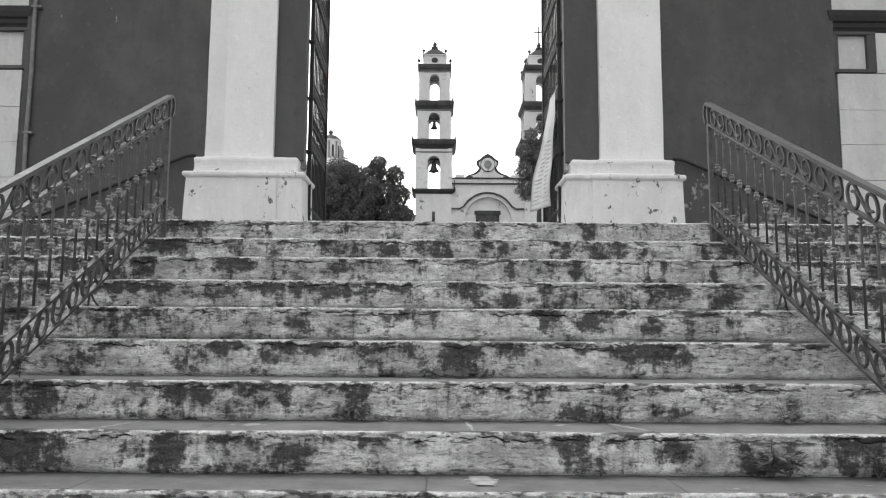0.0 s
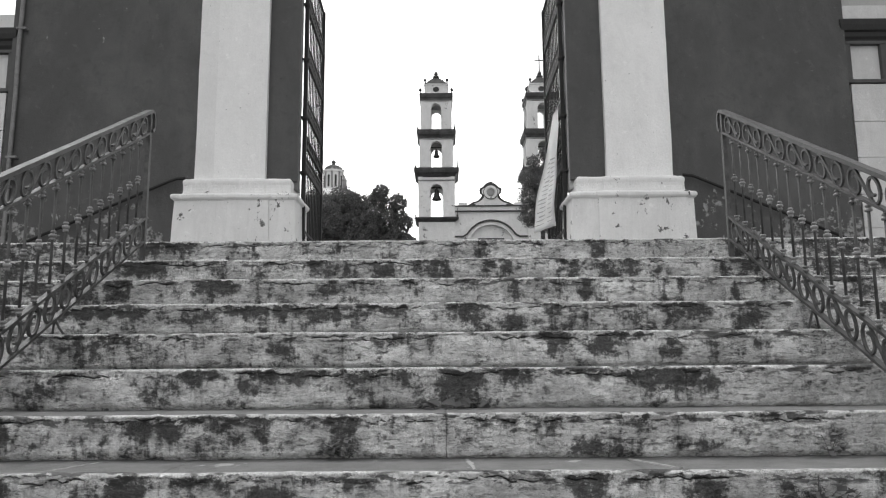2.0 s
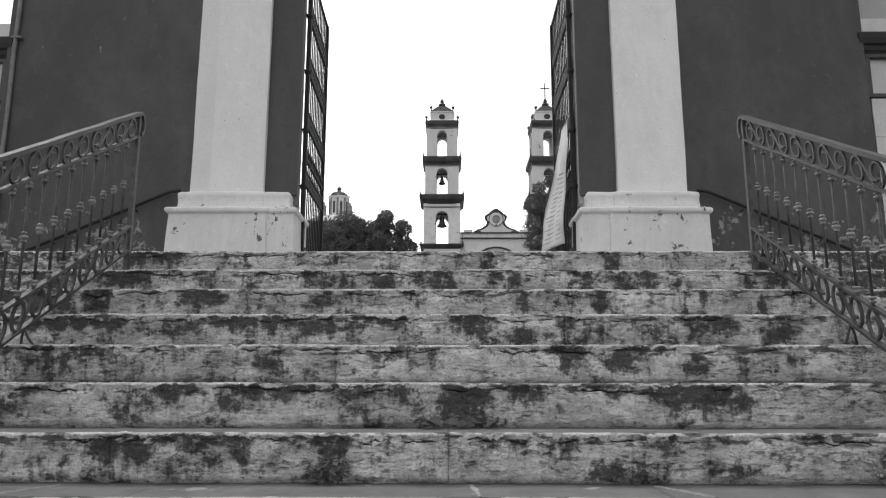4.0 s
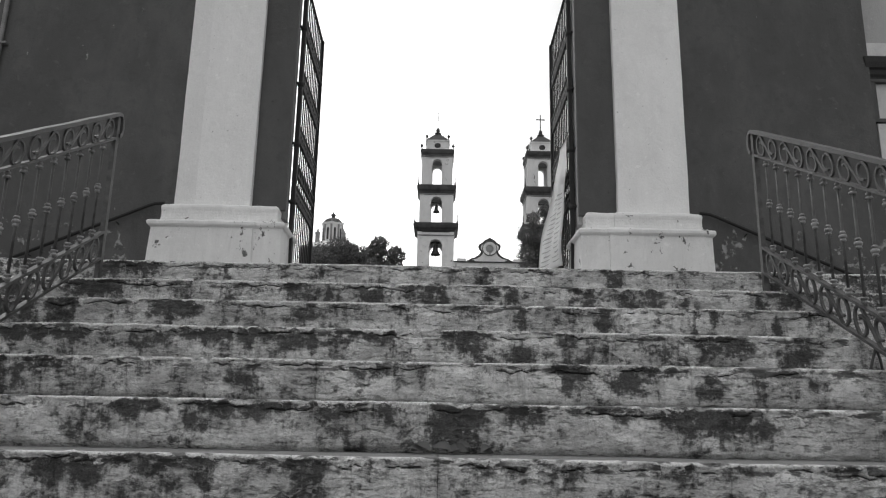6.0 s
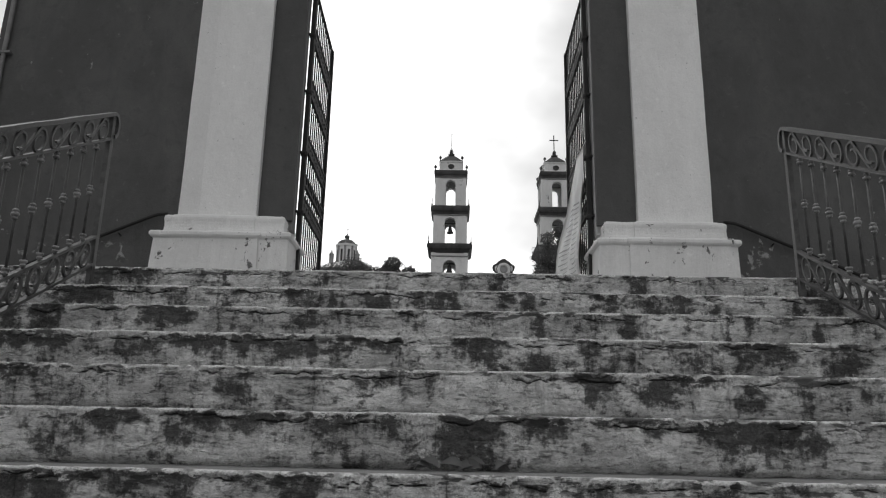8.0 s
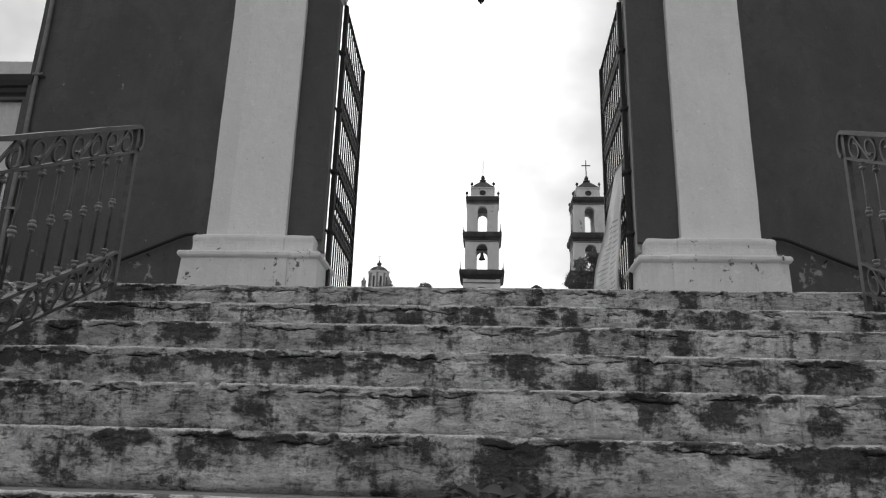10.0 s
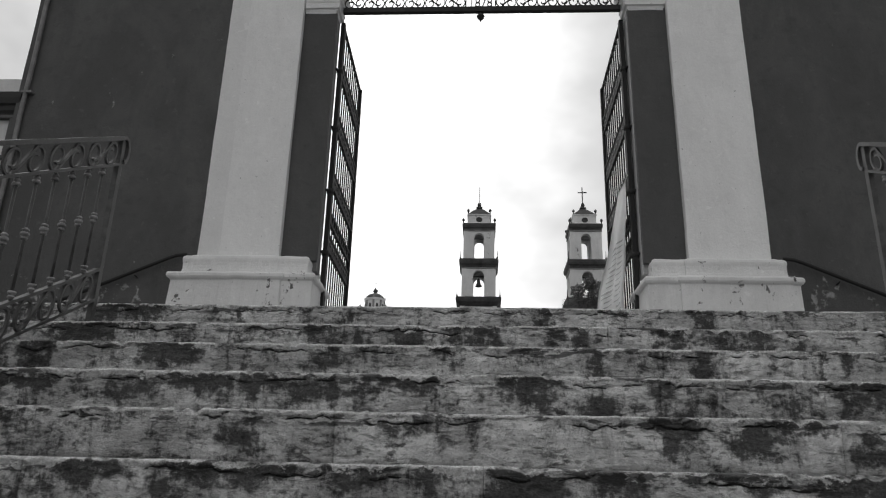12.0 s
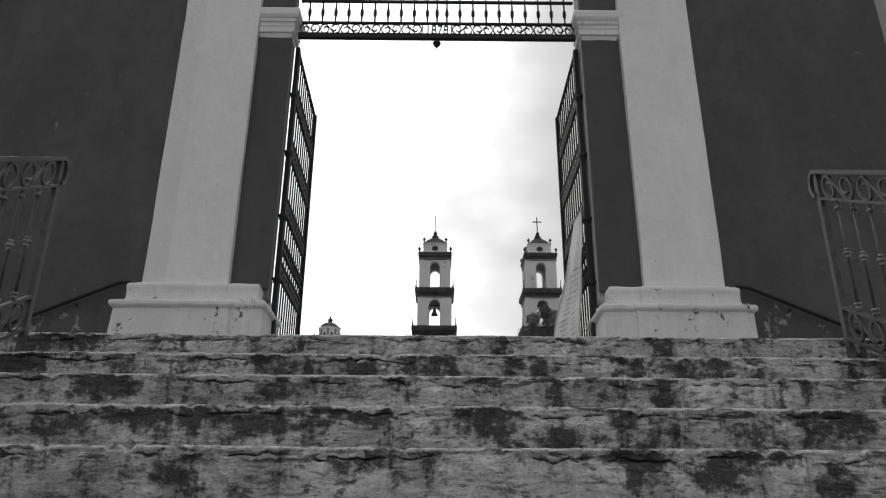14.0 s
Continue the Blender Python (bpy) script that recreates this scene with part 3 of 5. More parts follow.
def step_block(name, x0, x1, y, z, rise, depth, seed, parent, stains, flakes):
    """One stone of a step: uneven riser, a split crumbling nose over a crack, smooth tread."""
    res = 0.013 if min(abs(x0), abs(x1)) < 2.6 else 0.06
    n = max(3, int((x1 - x0) / res))
    # (y, z, roughness, lip, tread, height on the riser)
    prof = [(0.030, -rise - 0.012, 0.2, 0, 0, 0), (0.020, -rise + 0.004, 1.2, 0, 0, 0.0), (0.007, -rise + 0.014, 1.4, 0, 0, 0.05), (0.006, -rise * 0.84, 1, 0, 0, 0.16), (0.005, -rise * 0.72, 1, 0, 0, 0.28),
            (0.004, -rise * 0.60, 1, 0, 0, 0.40), (0.002, -rise * 0.50, 1, 0, 0, 0.50), (0.0, -0.072, 1, 0.0, 0, 0.60), (0.0, -0.060, 1, 0.12, 0, 0.66)]
    prof += [(0.0, -0.055 + 0.0032 * i, 1.1, 0.2 + 0.04 * i, 0, 0.70 + 0.018 * i) for i in range(12)]
    prof += [(-0.003, -0.014, 1.8, 0.75, 0, 0.93), (-0.004, -0.008, 2.0, 0.9, 0, 0.96), (0.002, -0.002, 2.0, 1, 0.15, 1), (0.010, 0.0, 1.4, 1, 0.5, 1), (0.024, 0.0, 0.6, 0.5, 0.85, 1), (0.05, 0.0, 0.25, 0.0, 1, 1),
             (depth * 0.6, 0.0, 0.4, 0, 1, 1), (depth, 0.0, 0, 0, 1, 1), (depth, -0.12, 0, 0, 0, 0), (0.1, -rise - 0.012, 0, 0, 0, 0)]
    verts, data = [], {"lip": [], "tread": [], "tall": [], "stain": [], "flake": [], "crack": []}
    m = len(prof)
    for i in range(n + 1):
        x = x0 + (x1 - x0) * i / n
        corner = 0.001 if i in (0, n) else 0.0
        wave = noise.noise((x * 2.3, seed, 0.0)) * 0.008
        pale = max([soft_box(x, a, b, 0.03) for a, b in flakes] or [0.0])
        chip = max(0.0, noise.noise((x * 5.3, seed * 1.7, 7.0)) - 0.25) * 0.03 + max(0.0, noise.noise((x * 23, seed, 3.0)) - 0.1) * 0.035 - 0.005 * pale
        ragged = noise.noise((x * 47, seed, 9.0)) * 0.007 + noise.noise((x * 90, seed, 11.0)) * 0.006
        sag = noise.noise((x * 1.6, seed * 2.1, 5.0)) * 0.004 + noise.noise((x * 14, seed * 1.3, 15.0)) * 0.0015
        # the crack under the nose comes and goes and wanders up and down
        split = min(1.0, max(0.0, (0.7 * noise.noise((x * 3.1, seed * 1.1, 21.0)) + 0.9 * noise.noise((x * 9, seed, 23.0)) + 0.03 + 0.3 * pale) * 5.0))
        split_at = -0.032 + 0.018 * noise.noise((x * 3.7, seed * 0.9, 27.0)) + 0.016 * noise.noise((x * 17, seed, 29.0)) + 0.008 * noise.noise((x * 41, seed, 31.0))
        foot = max(0.0, noise.noise((x * 4.1, seed * 1.9, 33.0)) + 0.2) * 0.012
        for py, pz, ro, li, tr, ta in prof:
            d = noise.noise((x * 9, pz * 14 + seed, 1.0)) * 0.005 * ro + noise.noise((x * 31, pz * 40 + seed, 2.0)) * 0.0025 * ro
            near = li if tr < 0.5 else 0
            if 0.1 < li < 0.8 and tr == 0:
                d += 0.016 * split * max(0.0, 1 - abs(pz - split_at) / 0.0055)
            if ta <= 0.05 and py < 0.03 and tr == 0:
                d += foot
            open_crack = split * max(0.0, 1 - abs(pz - split_at) / (0.0045 + 0.003 * abs(noise.noise((x * 17, seed, 37.0))))) if 0.1 < li < 0.8 and tr == 0 else 0.0
            dark = 0.0
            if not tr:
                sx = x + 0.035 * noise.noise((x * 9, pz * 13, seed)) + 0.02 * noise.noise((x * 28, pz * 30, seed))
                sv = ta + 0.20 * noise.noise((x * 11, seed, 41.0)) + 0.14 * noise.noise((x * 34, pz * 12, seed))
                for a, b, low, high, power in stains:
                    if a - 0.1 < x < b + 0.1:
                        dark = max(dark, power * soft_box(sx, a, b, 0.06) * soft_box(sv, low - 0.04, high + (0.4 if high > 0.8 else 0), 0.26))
            verts.append((x, y + py + d + wave * (1 if py < 0.035 else 0.2) + (chip + ragged) * near + corner * (1 if py < 0.05 else 0),
                          z + pz + sag * (1 if pz > -0.1 else 0) - chip * 0.5 * near + (d * 0.3 + ragged * 0.6) * near - corner * (li > 0)))
            for key, v in zip(("lip", "tread", "tall", "stain", "flake", "crack"), (li, tr, ta, dark * (1 - tr), pale * (1 if 0.6 < li else 0), open_crack)):
                data[key].append(v)
    faces = []
    for i in range(n):
        for j in range(m):
            a, b = i * m + j, i * m + (j + 1) % m
            faces.append((a, b, b + m, a + m))
    faces.append(tuple(reversed(range(m))))
    faces.append(tuple(range(n * m, (n + 1) * m)))
    me = bpy.data.meshes.new(name)
    me.from_pydata(verts, [], faces)
    for key, values in data.items():
        me.attributes.new(key, "FLOAT", "POINT").data.foreach_set("value", values)
    me.materials.append(STONE)
    me.polygons.foreach_set("use_smooth", [len(p.vertices) == 4 for p in me.polygons])
    me.update()
    return piece(name, me, parent)


def build_steps(parent):
    rng = random.Random(4)
    for k, (y, z) in enumerate(LIPS):
        below = LIPS[k - 1][1] if k else 0.0
        behind = LIPS[k + 1][0] if k + 1 < len(LIPS) else y + 0.42
        x = -STAIR_HALF
        while x < STAIR_HALF:
            w = rng.uniform(0.8, 1.9)
            end = min(STAIR_HALF, x + w)
            if STAIR_HALF - end < 0.4:
                end = STAIR_HALF
            # steps with k 4 to 9 also get one broad, faintly darker stretch, x -2.3 to -0.85
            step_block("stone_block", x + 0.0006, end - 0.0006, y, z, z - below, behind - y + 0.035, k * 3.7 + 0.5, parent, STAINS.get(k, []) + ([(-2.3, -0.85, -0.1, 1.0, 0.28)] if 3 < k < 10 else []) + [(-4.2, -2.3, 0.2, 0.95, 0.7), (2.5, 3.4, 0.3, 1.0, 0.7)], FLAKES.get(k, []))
            x = end


def build_mortar(points, z, width, seed, parent):
    """A pale ragged strip of mortar, smeared over a crack in a tread."""
    rng = random.Random(seed)
    bm = bmesh.new()
    left, right, n = [], [], 14
    for i in range(n + 1):
        f = i / n
        (ax, ay), (bx, by) = points
        x, y = ax + (bx - ax) * f + rng.uniform(-0.006, 0.006), ay + (by - ay) * f
        w = width * (0.35 + rng.uniform(0.2, 0.9)) * (0.4 + 0.6 * math.sin(math.pi * (0.1 + 0.8 * f)))
        left.append((bm.verts.new((x - w / 2, y, z - 0.004)), bm.verts.new((x - w / 2 + 0.002, y, z + 0.004))))
        right.append((bm.verts.new((x + w / 2, y, z - 0.004)), bm.verts.new((x + w / 2 - 0.002, y, z + 0.004))))
    for i in range(n):
        bm.faces.new((left[i][1], right[i][1], right[i + 1][1], left[i + 1][1]))
        bm.faces.new((left[i][0], left[i][1], left[i + 1][1], left[i + 1][0]))
        bm.faces.new((right[i][1], right[i][0], right[i + 1][0], right[i + 1][1]))
    part("mortar_patch", bm, MORTAR, parent, "pale mortar smeared over a crack")


def build_landing():
    bm = bmesh.new()
    box(bm, -STAIR_HALF, STAIR_HALF, 5.985, 13.0, 1.90, 2.142)
    tagged(finish("landing", bm, PAVING), "stone-paved landing before the gate", "landing", kind="structure")


# ---- gate wall, piers ----
WALL_L, WALL_R, WALL_TOP = -4.66, 4.447, 7.2


def build_walls():
    for name, a, b, seed in (("wall_west", WALL_L, CX - 2.52, 1.0), ("wall_east", CX + 2.50, WALL_R, 5.0)):
        bm = bmesh.new()
        rough_wall(bm, a, b, 2.05, WALL_TOP, 8.0, 8.5, 0.12, 0.008, seed)
        tagged(finish(name, bm, WALLPAINT, smooth=False), "tall dark-painted plaster wall beside the gate", "wall", kind="structure")


PLINTH = [(2.08, 0.122), (2.40, 0.112), (2.70, 0.103), (2.930, 0.098), (2.938, 0.104), (2.942, 0.116), (2.958, 0.127), (2.982, 0.127), (2.998, 0.116), (3.006, 0.090),
          (3.014, 0.048), (3.022, 0.038), (3.05, 0.034), (3.08, 0.032), (3.11, 0.033), (3.13, 0.037), (3.148, 0.038), (3.168, 0.031), (3.183, 0.010), (3.188, -0.03)]
CAPITAL = [(5.80, 0.0), (5.825, 0.010), (5.845, 0.014), (5.848, 0.034), (5.90, 0.04), (5.915, 0.048), (5.92, 0.03), (5.96, 0.032), (5.963, 0.05),
           (5.998, 0.052), (6.003, 0.064), (6.03, 0.080), (6.09, 0.085), (6.11, 0.075), (6.115, 0.0)]


def mirror(side, a, b):
    """x from offsets a, b on the gate's west (-1) or east (1) side."""
    return tuple(sorted((CX + side * a, CX + side * b)))


def build_pier(side):
    pier = thing("gate_pier", "whitewashed pilaster gate pier with dark jamb on a moulded plinth", "gate pier", (0, 0, 0), "gate piers", "structure")
    x0, x1 = mirror(side, 1.52, 2.57)
    bm = bmesh.new()
    stacked(bm, x0, x1, 7.875, 8.30, PLINTH, 28, 0.009, side)
    part("plinth", bm, PLINTH_WHITE, pier, "chipped white moulded plinth")
    x0, x1 = mirror(side, 1.76, 2.53)
    bm = bmesh.new()
    stacked(bm, x0, x1, 7.822, 8.0, [(z, o - 0.03) for z, o in PLINTH], 24, 0.009, side + 5)
    part("plinth_projection", bm, PLINTH_WHITE, pier)
    a, b = (1.77, 2.31) if side < 0 else (1.815, 2.508)
    x0, x1 = mirror(side, a, b)
    bm = bmesh.new()
    rough_wall(bm, x0, x1, 3.19, WALL_TOP, 7.895, 8.3, 0.09, 0.007, 20 + side, 0.007)
    part("pilaster", bm, WHITE, pier, "tall whitewashed pilaster")
    if side < 0:
        x0, x1 = mirror(side, 2.309, 2.527)
        bm = bmesh.new()
        rough_wall(bm, x0, x1, 3.17, WALL_TOP, 7.95, 8.3, 0.09, 0.007, 24, 0.006)
        part("pilaster_return", bm, SHADED_WHITE, pier, "limewashed return of the pilaster, greyed as if shaded")
    x0, x1 = mirror(side, 1.447, 1.83)
    bm = bmesh.new()
    rough_wall(bm, x0, x1, 3.18, 5.83, 7.965, 8.02, 0.09, 0.005, 28 + side, 0.004)
    rough_wall(bm, x0, x1, 6.105, WALL_TOP, 7.965, 8.02, 0.09, 0.005, 28 + side, 0.004)
    part("jamb", bm, JAMB, pier, "dark-painted jamb strip")
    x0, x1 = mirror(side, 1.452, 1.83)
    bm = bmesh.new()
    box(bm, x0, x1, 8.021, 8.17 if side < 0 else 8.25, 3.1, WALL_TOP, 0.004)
    # west side faces away from the light, so its material is painted darker
    part("reveal", bm, SHADED_REVEAL if side < 0 else REVEAL, pier, "grey plaster reveal, coloured darker as if in shade" if side < 0 else "bare grey plaster reveal")
    x0, x1 = mirror(side, 1.70, 2.55)
    bm = bmesh.new()
    box(bm, x0, x1, 8.10, 8.5, 2.1, WALL_TOP, 0.01)
    part("pier_core", bm, JAMB, pier)
    x0, x1 = mirror(side, 1.455, 1.79)
    bm = bmesh.new()
    stacked(bm, x0, x1, 7.965, 8.15, CAPITAL, 10, 0.003, side)
    stop = 1.766 if side < 0 else 1.811
    for v in bm.verts:
        if side * (v.co.x - CX) > stop:
            v.co.x = CX + side * stop
    cap = part("capital", bm, WHITE, pier, "white moulded capital with a dentil row")
    bm = bmesh.new()
    box(bm, 0, 0.013, -0.006, 0.02, 0, 0.024, 0.003)
    tooth = part("dentil", bm, WHITE, cap)
    tooth.location = (x0 - 0.04, 7.965 - 0.053, 5.969)
    for i in range(1, 15):
        piece("dentil", tooth.data, cap, (x0 - 0.04 + 0.0245 * i, 7.965 - 0.053, 5.969))


def build_rod(side):
    """A slim handrail bar that slopes down the wall beside the plinth."""
    bm = bmesh.new()
    a, b = mirror(side, 2.62, 4.42)
    near, far = (b, a) if side < 0 else (a, b)
    sweep(bm, [(near, 7.94, 3.215), (near + side * 0.09, 7.94, 3.21), (near + side * 0.16, 7.94, 3.185), (far, 7.94, 2.47), (far, 7.98, 2.42)], (0, 1, 0), 0.034, 0.034, 8)
    for f in (0.25, 0.7):
        x = near + (far - near) * f
        z = 3.215 - 0.745 * f
        sweep(bm, [(x, 7.94, z - 0.01), (x, 8.01, z - 0.02)], (1, 0, 0), 0.014, 0.014, 6)
    tagged(finish("wall_handrail", bm, ROD_IRON, smooth=True), "thin dark iron handrail sloping along the wall", "handrail", "wall handrails")


# ---- buildings beside the gate wall ----


def build_side_house(side):
    edge = WALL_L if side < 0 else WALL_R
    far = edge + side * 4.0
    house = thing("side_house", "low whitewashed house with dark cornice adjoining the gate wall", "house", (0, 0, 0.035 if side > 0 else 0.0), "side houses")

    def xs(a, b):
        return tuple(sorted((edge + side * a, edge + side * b)))
    bm = bmesh.new()
    x0, x1 = xs(0.0, 4.0)
    box(bm, x0, x1, 8.09, 12.0, 2.0, 4.80)
    part("wall", bm, WALLPAINT, house, "dark-painted house wall")
    bm = bmesh.new()
    x0, x1 = xs(0.03, 4.1)
    stacked(bm, x0, x1, 8.06, 8.35, [(4.70, 0.0), (4.73, 0.012), (4.75, 0.03), (4.80, 0.034), (4.815, 0.06), (4.87, 0.075), (4.93, 0.08), (4.945, 0.06)])
    part("cornice", bm, CORNICE, house, "dark moulded cornice")
    bm = bmesh.new()
    x0, x1 = xs(0.02, 4.0)
    rough_wall(bm, x0, x1, 4.94, 5.13, 8.07, 8.4, 0.1, 0.01, 40 + side)
    part("parapet", bm, QUOIN, house, "pale weathered parapet")
    if side > 0:
        bm = bmesh.new()
        x0, x1 = xs(0.03, 4.0)
        rough_wall(bm, x0, x1, 5.11, 7.3, 8.115, 8.6, 0.1, 0.008, 44)
        part("upper_wall", bm, REVEAL, house, "grey plastered upper storey wall")
    # the pale corner masonry, in courses
    z = 2.22
    rng = random.Random(7 + side)
    courses = [2.62, 2.985, 3.39, 3.79, 4.215]
    for top in courses:
        bm = bmesh.new()
        w = 0.62 + rng.uniform(-0.03, 0.05)
        a, b = xs(0.05, w)
        rough_wall(bm, a, b, z, top - 0.006, 8.045 + rng.uniform(0, 0.006), 8.2, 0.1, 0.004, top, 0.003)
        part("stone_block", bm, QUOIN, house, "pale plastered corner block")
        c, d = xs(w + 0.006, 2.2)
        bm = bmesh.new()
        rough_wall(bm, c, d, z, top - 0.006, 8.048, 8.2, 0.1, 0.004, top + 3, 0.003)
        part("stone_block", bm, QUOIN, house, "pale plastered corner block")
        z = top
    # window recess with a pale blind panel in a dark surround
    w0, w1, o1 = (0.055, 1.4, 1.5) if side < 0 else (0.07, 0.40, 0.50)
    bm = bmesh.new()
    a, b = xs(w0, w1)
    rough_wall(bm, a, b, 4.265, 4.665, 8.085, 8.15, 0.08, 0.004, 50 + side)
    win = part("window", bm, QUOIN, house, "pale blind window panel")
    bm = bmesh.new()
    for a, b, z0, z1, y0 in ((0.02, o1, 4.222, 4.262, 8.035), (0.02, o1, 4.665, 4.70, 8.03), (w1, o1, 4.262, 4.665, 8.035), (0.01, w0, 4.262, 4.665, 8.035)):
        p, q = xs(a, b)
        box(bm, p, q, y0, 8.12, z0, z1, 0.004)
    part("window_frame", bm, WALLPAINT, win, "dark painted window surround")
    bm = bmesh.new()
    a, b = xs(o1 + 0.004, 3.9)
    rough_wall(bm, a, b, 4.225, 4.695, 8.06, 8.2, 0.08, 0.006, 60 + side)
    part("wall_panel", bm, QUOIN, house)
    bm = bmesh.new()
    a, b = xs(2.21, 3.95)
    rough_wall(bm, a, b, 2.22, 4.21, 8.05, 8.2, 0.1, 0.006, 64 + side)
    part("wall_panel", bm, QUOIN, house)


def build_pipe():
    bm = bmesh.new()
    pts = [(WALL_L + 0.10 + 0.004 * math.sin(z * 5), 7.965, z) for z in [2.15 + 0.25 * i for i in range(21)]]
    sweep(bm, pts, (1, 0, 0), 0.045, 0.045, 10)
    pipe = tagged(finish("drain_pipe", bm, PIPE, smooth=True), "thin dusty drain pipe down the dark wall", "pipe")
    for z in (3.45, 4.9, 6.3):
        bm = bmesh.new()
        box(bm, WALL_L + 0.06, WALL_L + 0.17, 7.94, 8.0, z, z + 0.025, 0.004)
        part("clamp", bm, PIPE, pipe)


# ---- iron gate ----


def build_leaf(side):
    """A gate leaf swung right open, square to the wall."""
    x = CX + side * 1.418
    gate = thing("gate_leaf", "tall black wrought-iron gate leaf standing open", "gate", (x, 8.18, 2.22), "gate leaves")
    width, top = 1.30, 3.61
    for y, w in ((0.0, 0.06), (width, 0.05)):
        bm = bmesh.new()
        box(bm, -0.022, 0.022, y - w / 2, y + w / 2, 0, top, 0.004)
        part("stile", bm, GATE_IRON, gate)
    bands = [(0.34, 0.47), (1.16, 1.30), (1.43, 1.53), (1.80, 1.95), (2.40, 2.58), (3.01, 3.18)]
    for z in [0.03, top - 0.02] + [q for b in bands for q in b]:
        bm = bmesh.new()
        box(bm, -0.014, 0.014, 0.02, width - 0.02, z - 0.014, z + 0.014, 0.003)
        part("rail", bm, GATE_IRON, gate)
    bm = bmesh.new()
    box(bm, -0.0062, 0.0062, -0.012, 0.012, 0.03, top - 0.02)
    bar = part("bar", bm, GATE_IRON, gate)
    bar.location = (0, 0.125, 0)
    for i in range(1, 10):
        piece("bar", bar.data, gate, (0, 0.125 + 0.1165 * i, 0))
    for low, high in (bands[1], bands[3], bands[4], bands[5]):
        bm = bmesh.new()
        box(bm, -0.006, 0.006, 0.02, width - 0.02, low, high)
        part("band_plate", bm, GATE_IRON, gate, "solid iron plate between two rails")
    bm = bmesh.new()
    lathe(bm, [(0.017, -0.012), (0.017, 0.012), (0.010, 0.018)], n=8, tilt=pose(0, 0, 0, 0, 90).to_3x3())
    rivet = part("rivet", bm, RAIL_IRON, gate)
    rivet.location = (0, 0.066, sum(bands[1]) / 2)
    for low, high in (bands[1], bands[3], bands[4], bands[5]):
        for i in range(11):
            if (low, high) != bands[1] or i:
                piece("rivet", rivet.data, gate, (0, 0.066 + 0.1165 * i, (low + high) / 2))
    bm = bmesh.new()
    sweep(bm, [(0, 0.042 * math.cos(a), 0.044 * math.sin(a)) for a in [2 * math.pi * i / 12 for i in range(13)]], (1, 0, 0), 0.012, 0.016)
    ring = part("ring", bm, GATE_IRON, gate)
    ring.location = (0, 0.066, sum(bands[0]) / 2)
    for b in (bands[0], bands[2]):
        for i in range(11):
            if b != bands[0] or i:
                piece("ring", ring.data, gate, (0, 0.066 + 0.1165 * i, sum(b) / 2))
    for z in (0.40, 1.10, 1.72, 2.39, 3.04):
        bm = bmesh.new()
        sweep(bm, [(side * 0.075, -0.075, z), (side * 0.03, -0.05, z), (0, 0, z)], (0, 0, 1), 0.03, 0.03, 8)
        lathe(bm, [(0.02, -0.03), (0.034, -0.022), (0.036, 0.022), (0.02, 0.03)], (0, -0.005, z), 10)
        part("hinge", bm, GATE_IRON, gate, "round iron hinge", True)
    gate.rotation_euler[2] = radians(1.5 if side < 0 else -0.5)


def build_overthrow():
    """The fixed ironwork over the gate, with its date."""
    top = thing("gate_overthrow", "black iron gate overthrow with scrolls and the date 1878", "ironwork", (CX, 8.05, 0))
    half = 1.40
    for z0, z1, t in ((5.86, 5.918, 0.05), (6.043, 6.063, 0.03), (6.312, 6.336, 0.03), (6.74, 6.765, 0.03)):
        bm = bmesh.new()
        box(bm, -half, half, -t / 2, t / 2, z0, z1, 0.003)
        part("rail", bm, GATE_IRON, top)
    bm = bmesh.new()
    lathe(bm, [(0.008, 0), (0.009, 0.07), (0.018, 0.09), (0.018, 0.15), (0.009, 0.17), (0.008, 0.255)], (0, 0, 6.06), 8)
    bar = part("bar", bm, GATE_IRON, top, smooth=True)
    places = [0.0] + [s * (0.10 + 0.134 * k) for k in range(10) for s in (-1, 1)]
    for i, u in enumerate(places):
        if i:
            piece("bar", bar.data, top, (u, 0, 0))
        piece("bar", bar.data, top, (u, 0, 0.265))
    pts = s_scroll(0.197, 0.118, 26, -170, 0.2)
    for side in (-1, 1):
        bm = bmesh.new()
        sweep(bm, [(side * u, 0, 5.921 + v) for u, v in pts], (0, 1, 0), 0.016, 0.0085)
        scroll = part("scroll", bm, GATE_IRON, top)
        scroll.location = (side * 0.2585, 0, 0)
        for i in range(1, 6):
            piece("scroll", scroll.data, top, (side * (0.2585 + 0.2065 * i), 0, 0))
    for u in (-0.150, 0.150):
        bm = bmesh.new()
        box(bm, u - 0.006, u + 0.006, -0.012, 0.012, 5.918, 6.044)
        part("divider", bm, GATE_IRON, top)
    text = bpy.data.curves.new("date", "FONT")
    text.body, text.size, text.extrude, text.offset = "1878", 0.155, 0.006, 0.0
    text.align_x = "CENTER"
    holder = new("date_text", text)
    bpy.context.view_layer.update()
    me = bpy.data.meshes.new_from_object(holder.evaluated_get(bpy.context.evaluated_depsgraph_get()))
    bpy.data.objects.remove(holder)
    me.materials.clear()
    me.materials.append(RAIL_IRON)
    date = piece("date_numerals", me, top, (0, 0, 5.924))
    date.rotation_euler = (radians(90), 0, 0)
    date.scale = (0.78, 1.02, 1)
    tagged(date, "iron date reading 1878")
    bm = bmesh.new()
    lathe(bm, [(0.004, -0.115), (0.012, -0.098), (0.036, -0.066), (0.042, -0.052), (0.036, -0.038), (0.012, -0.024), (0.010, 0.0)], (0.0, 0, 5.862), 12)
    part("pendant", bm, GATE_IRON, top, "turned iron pendant", True)


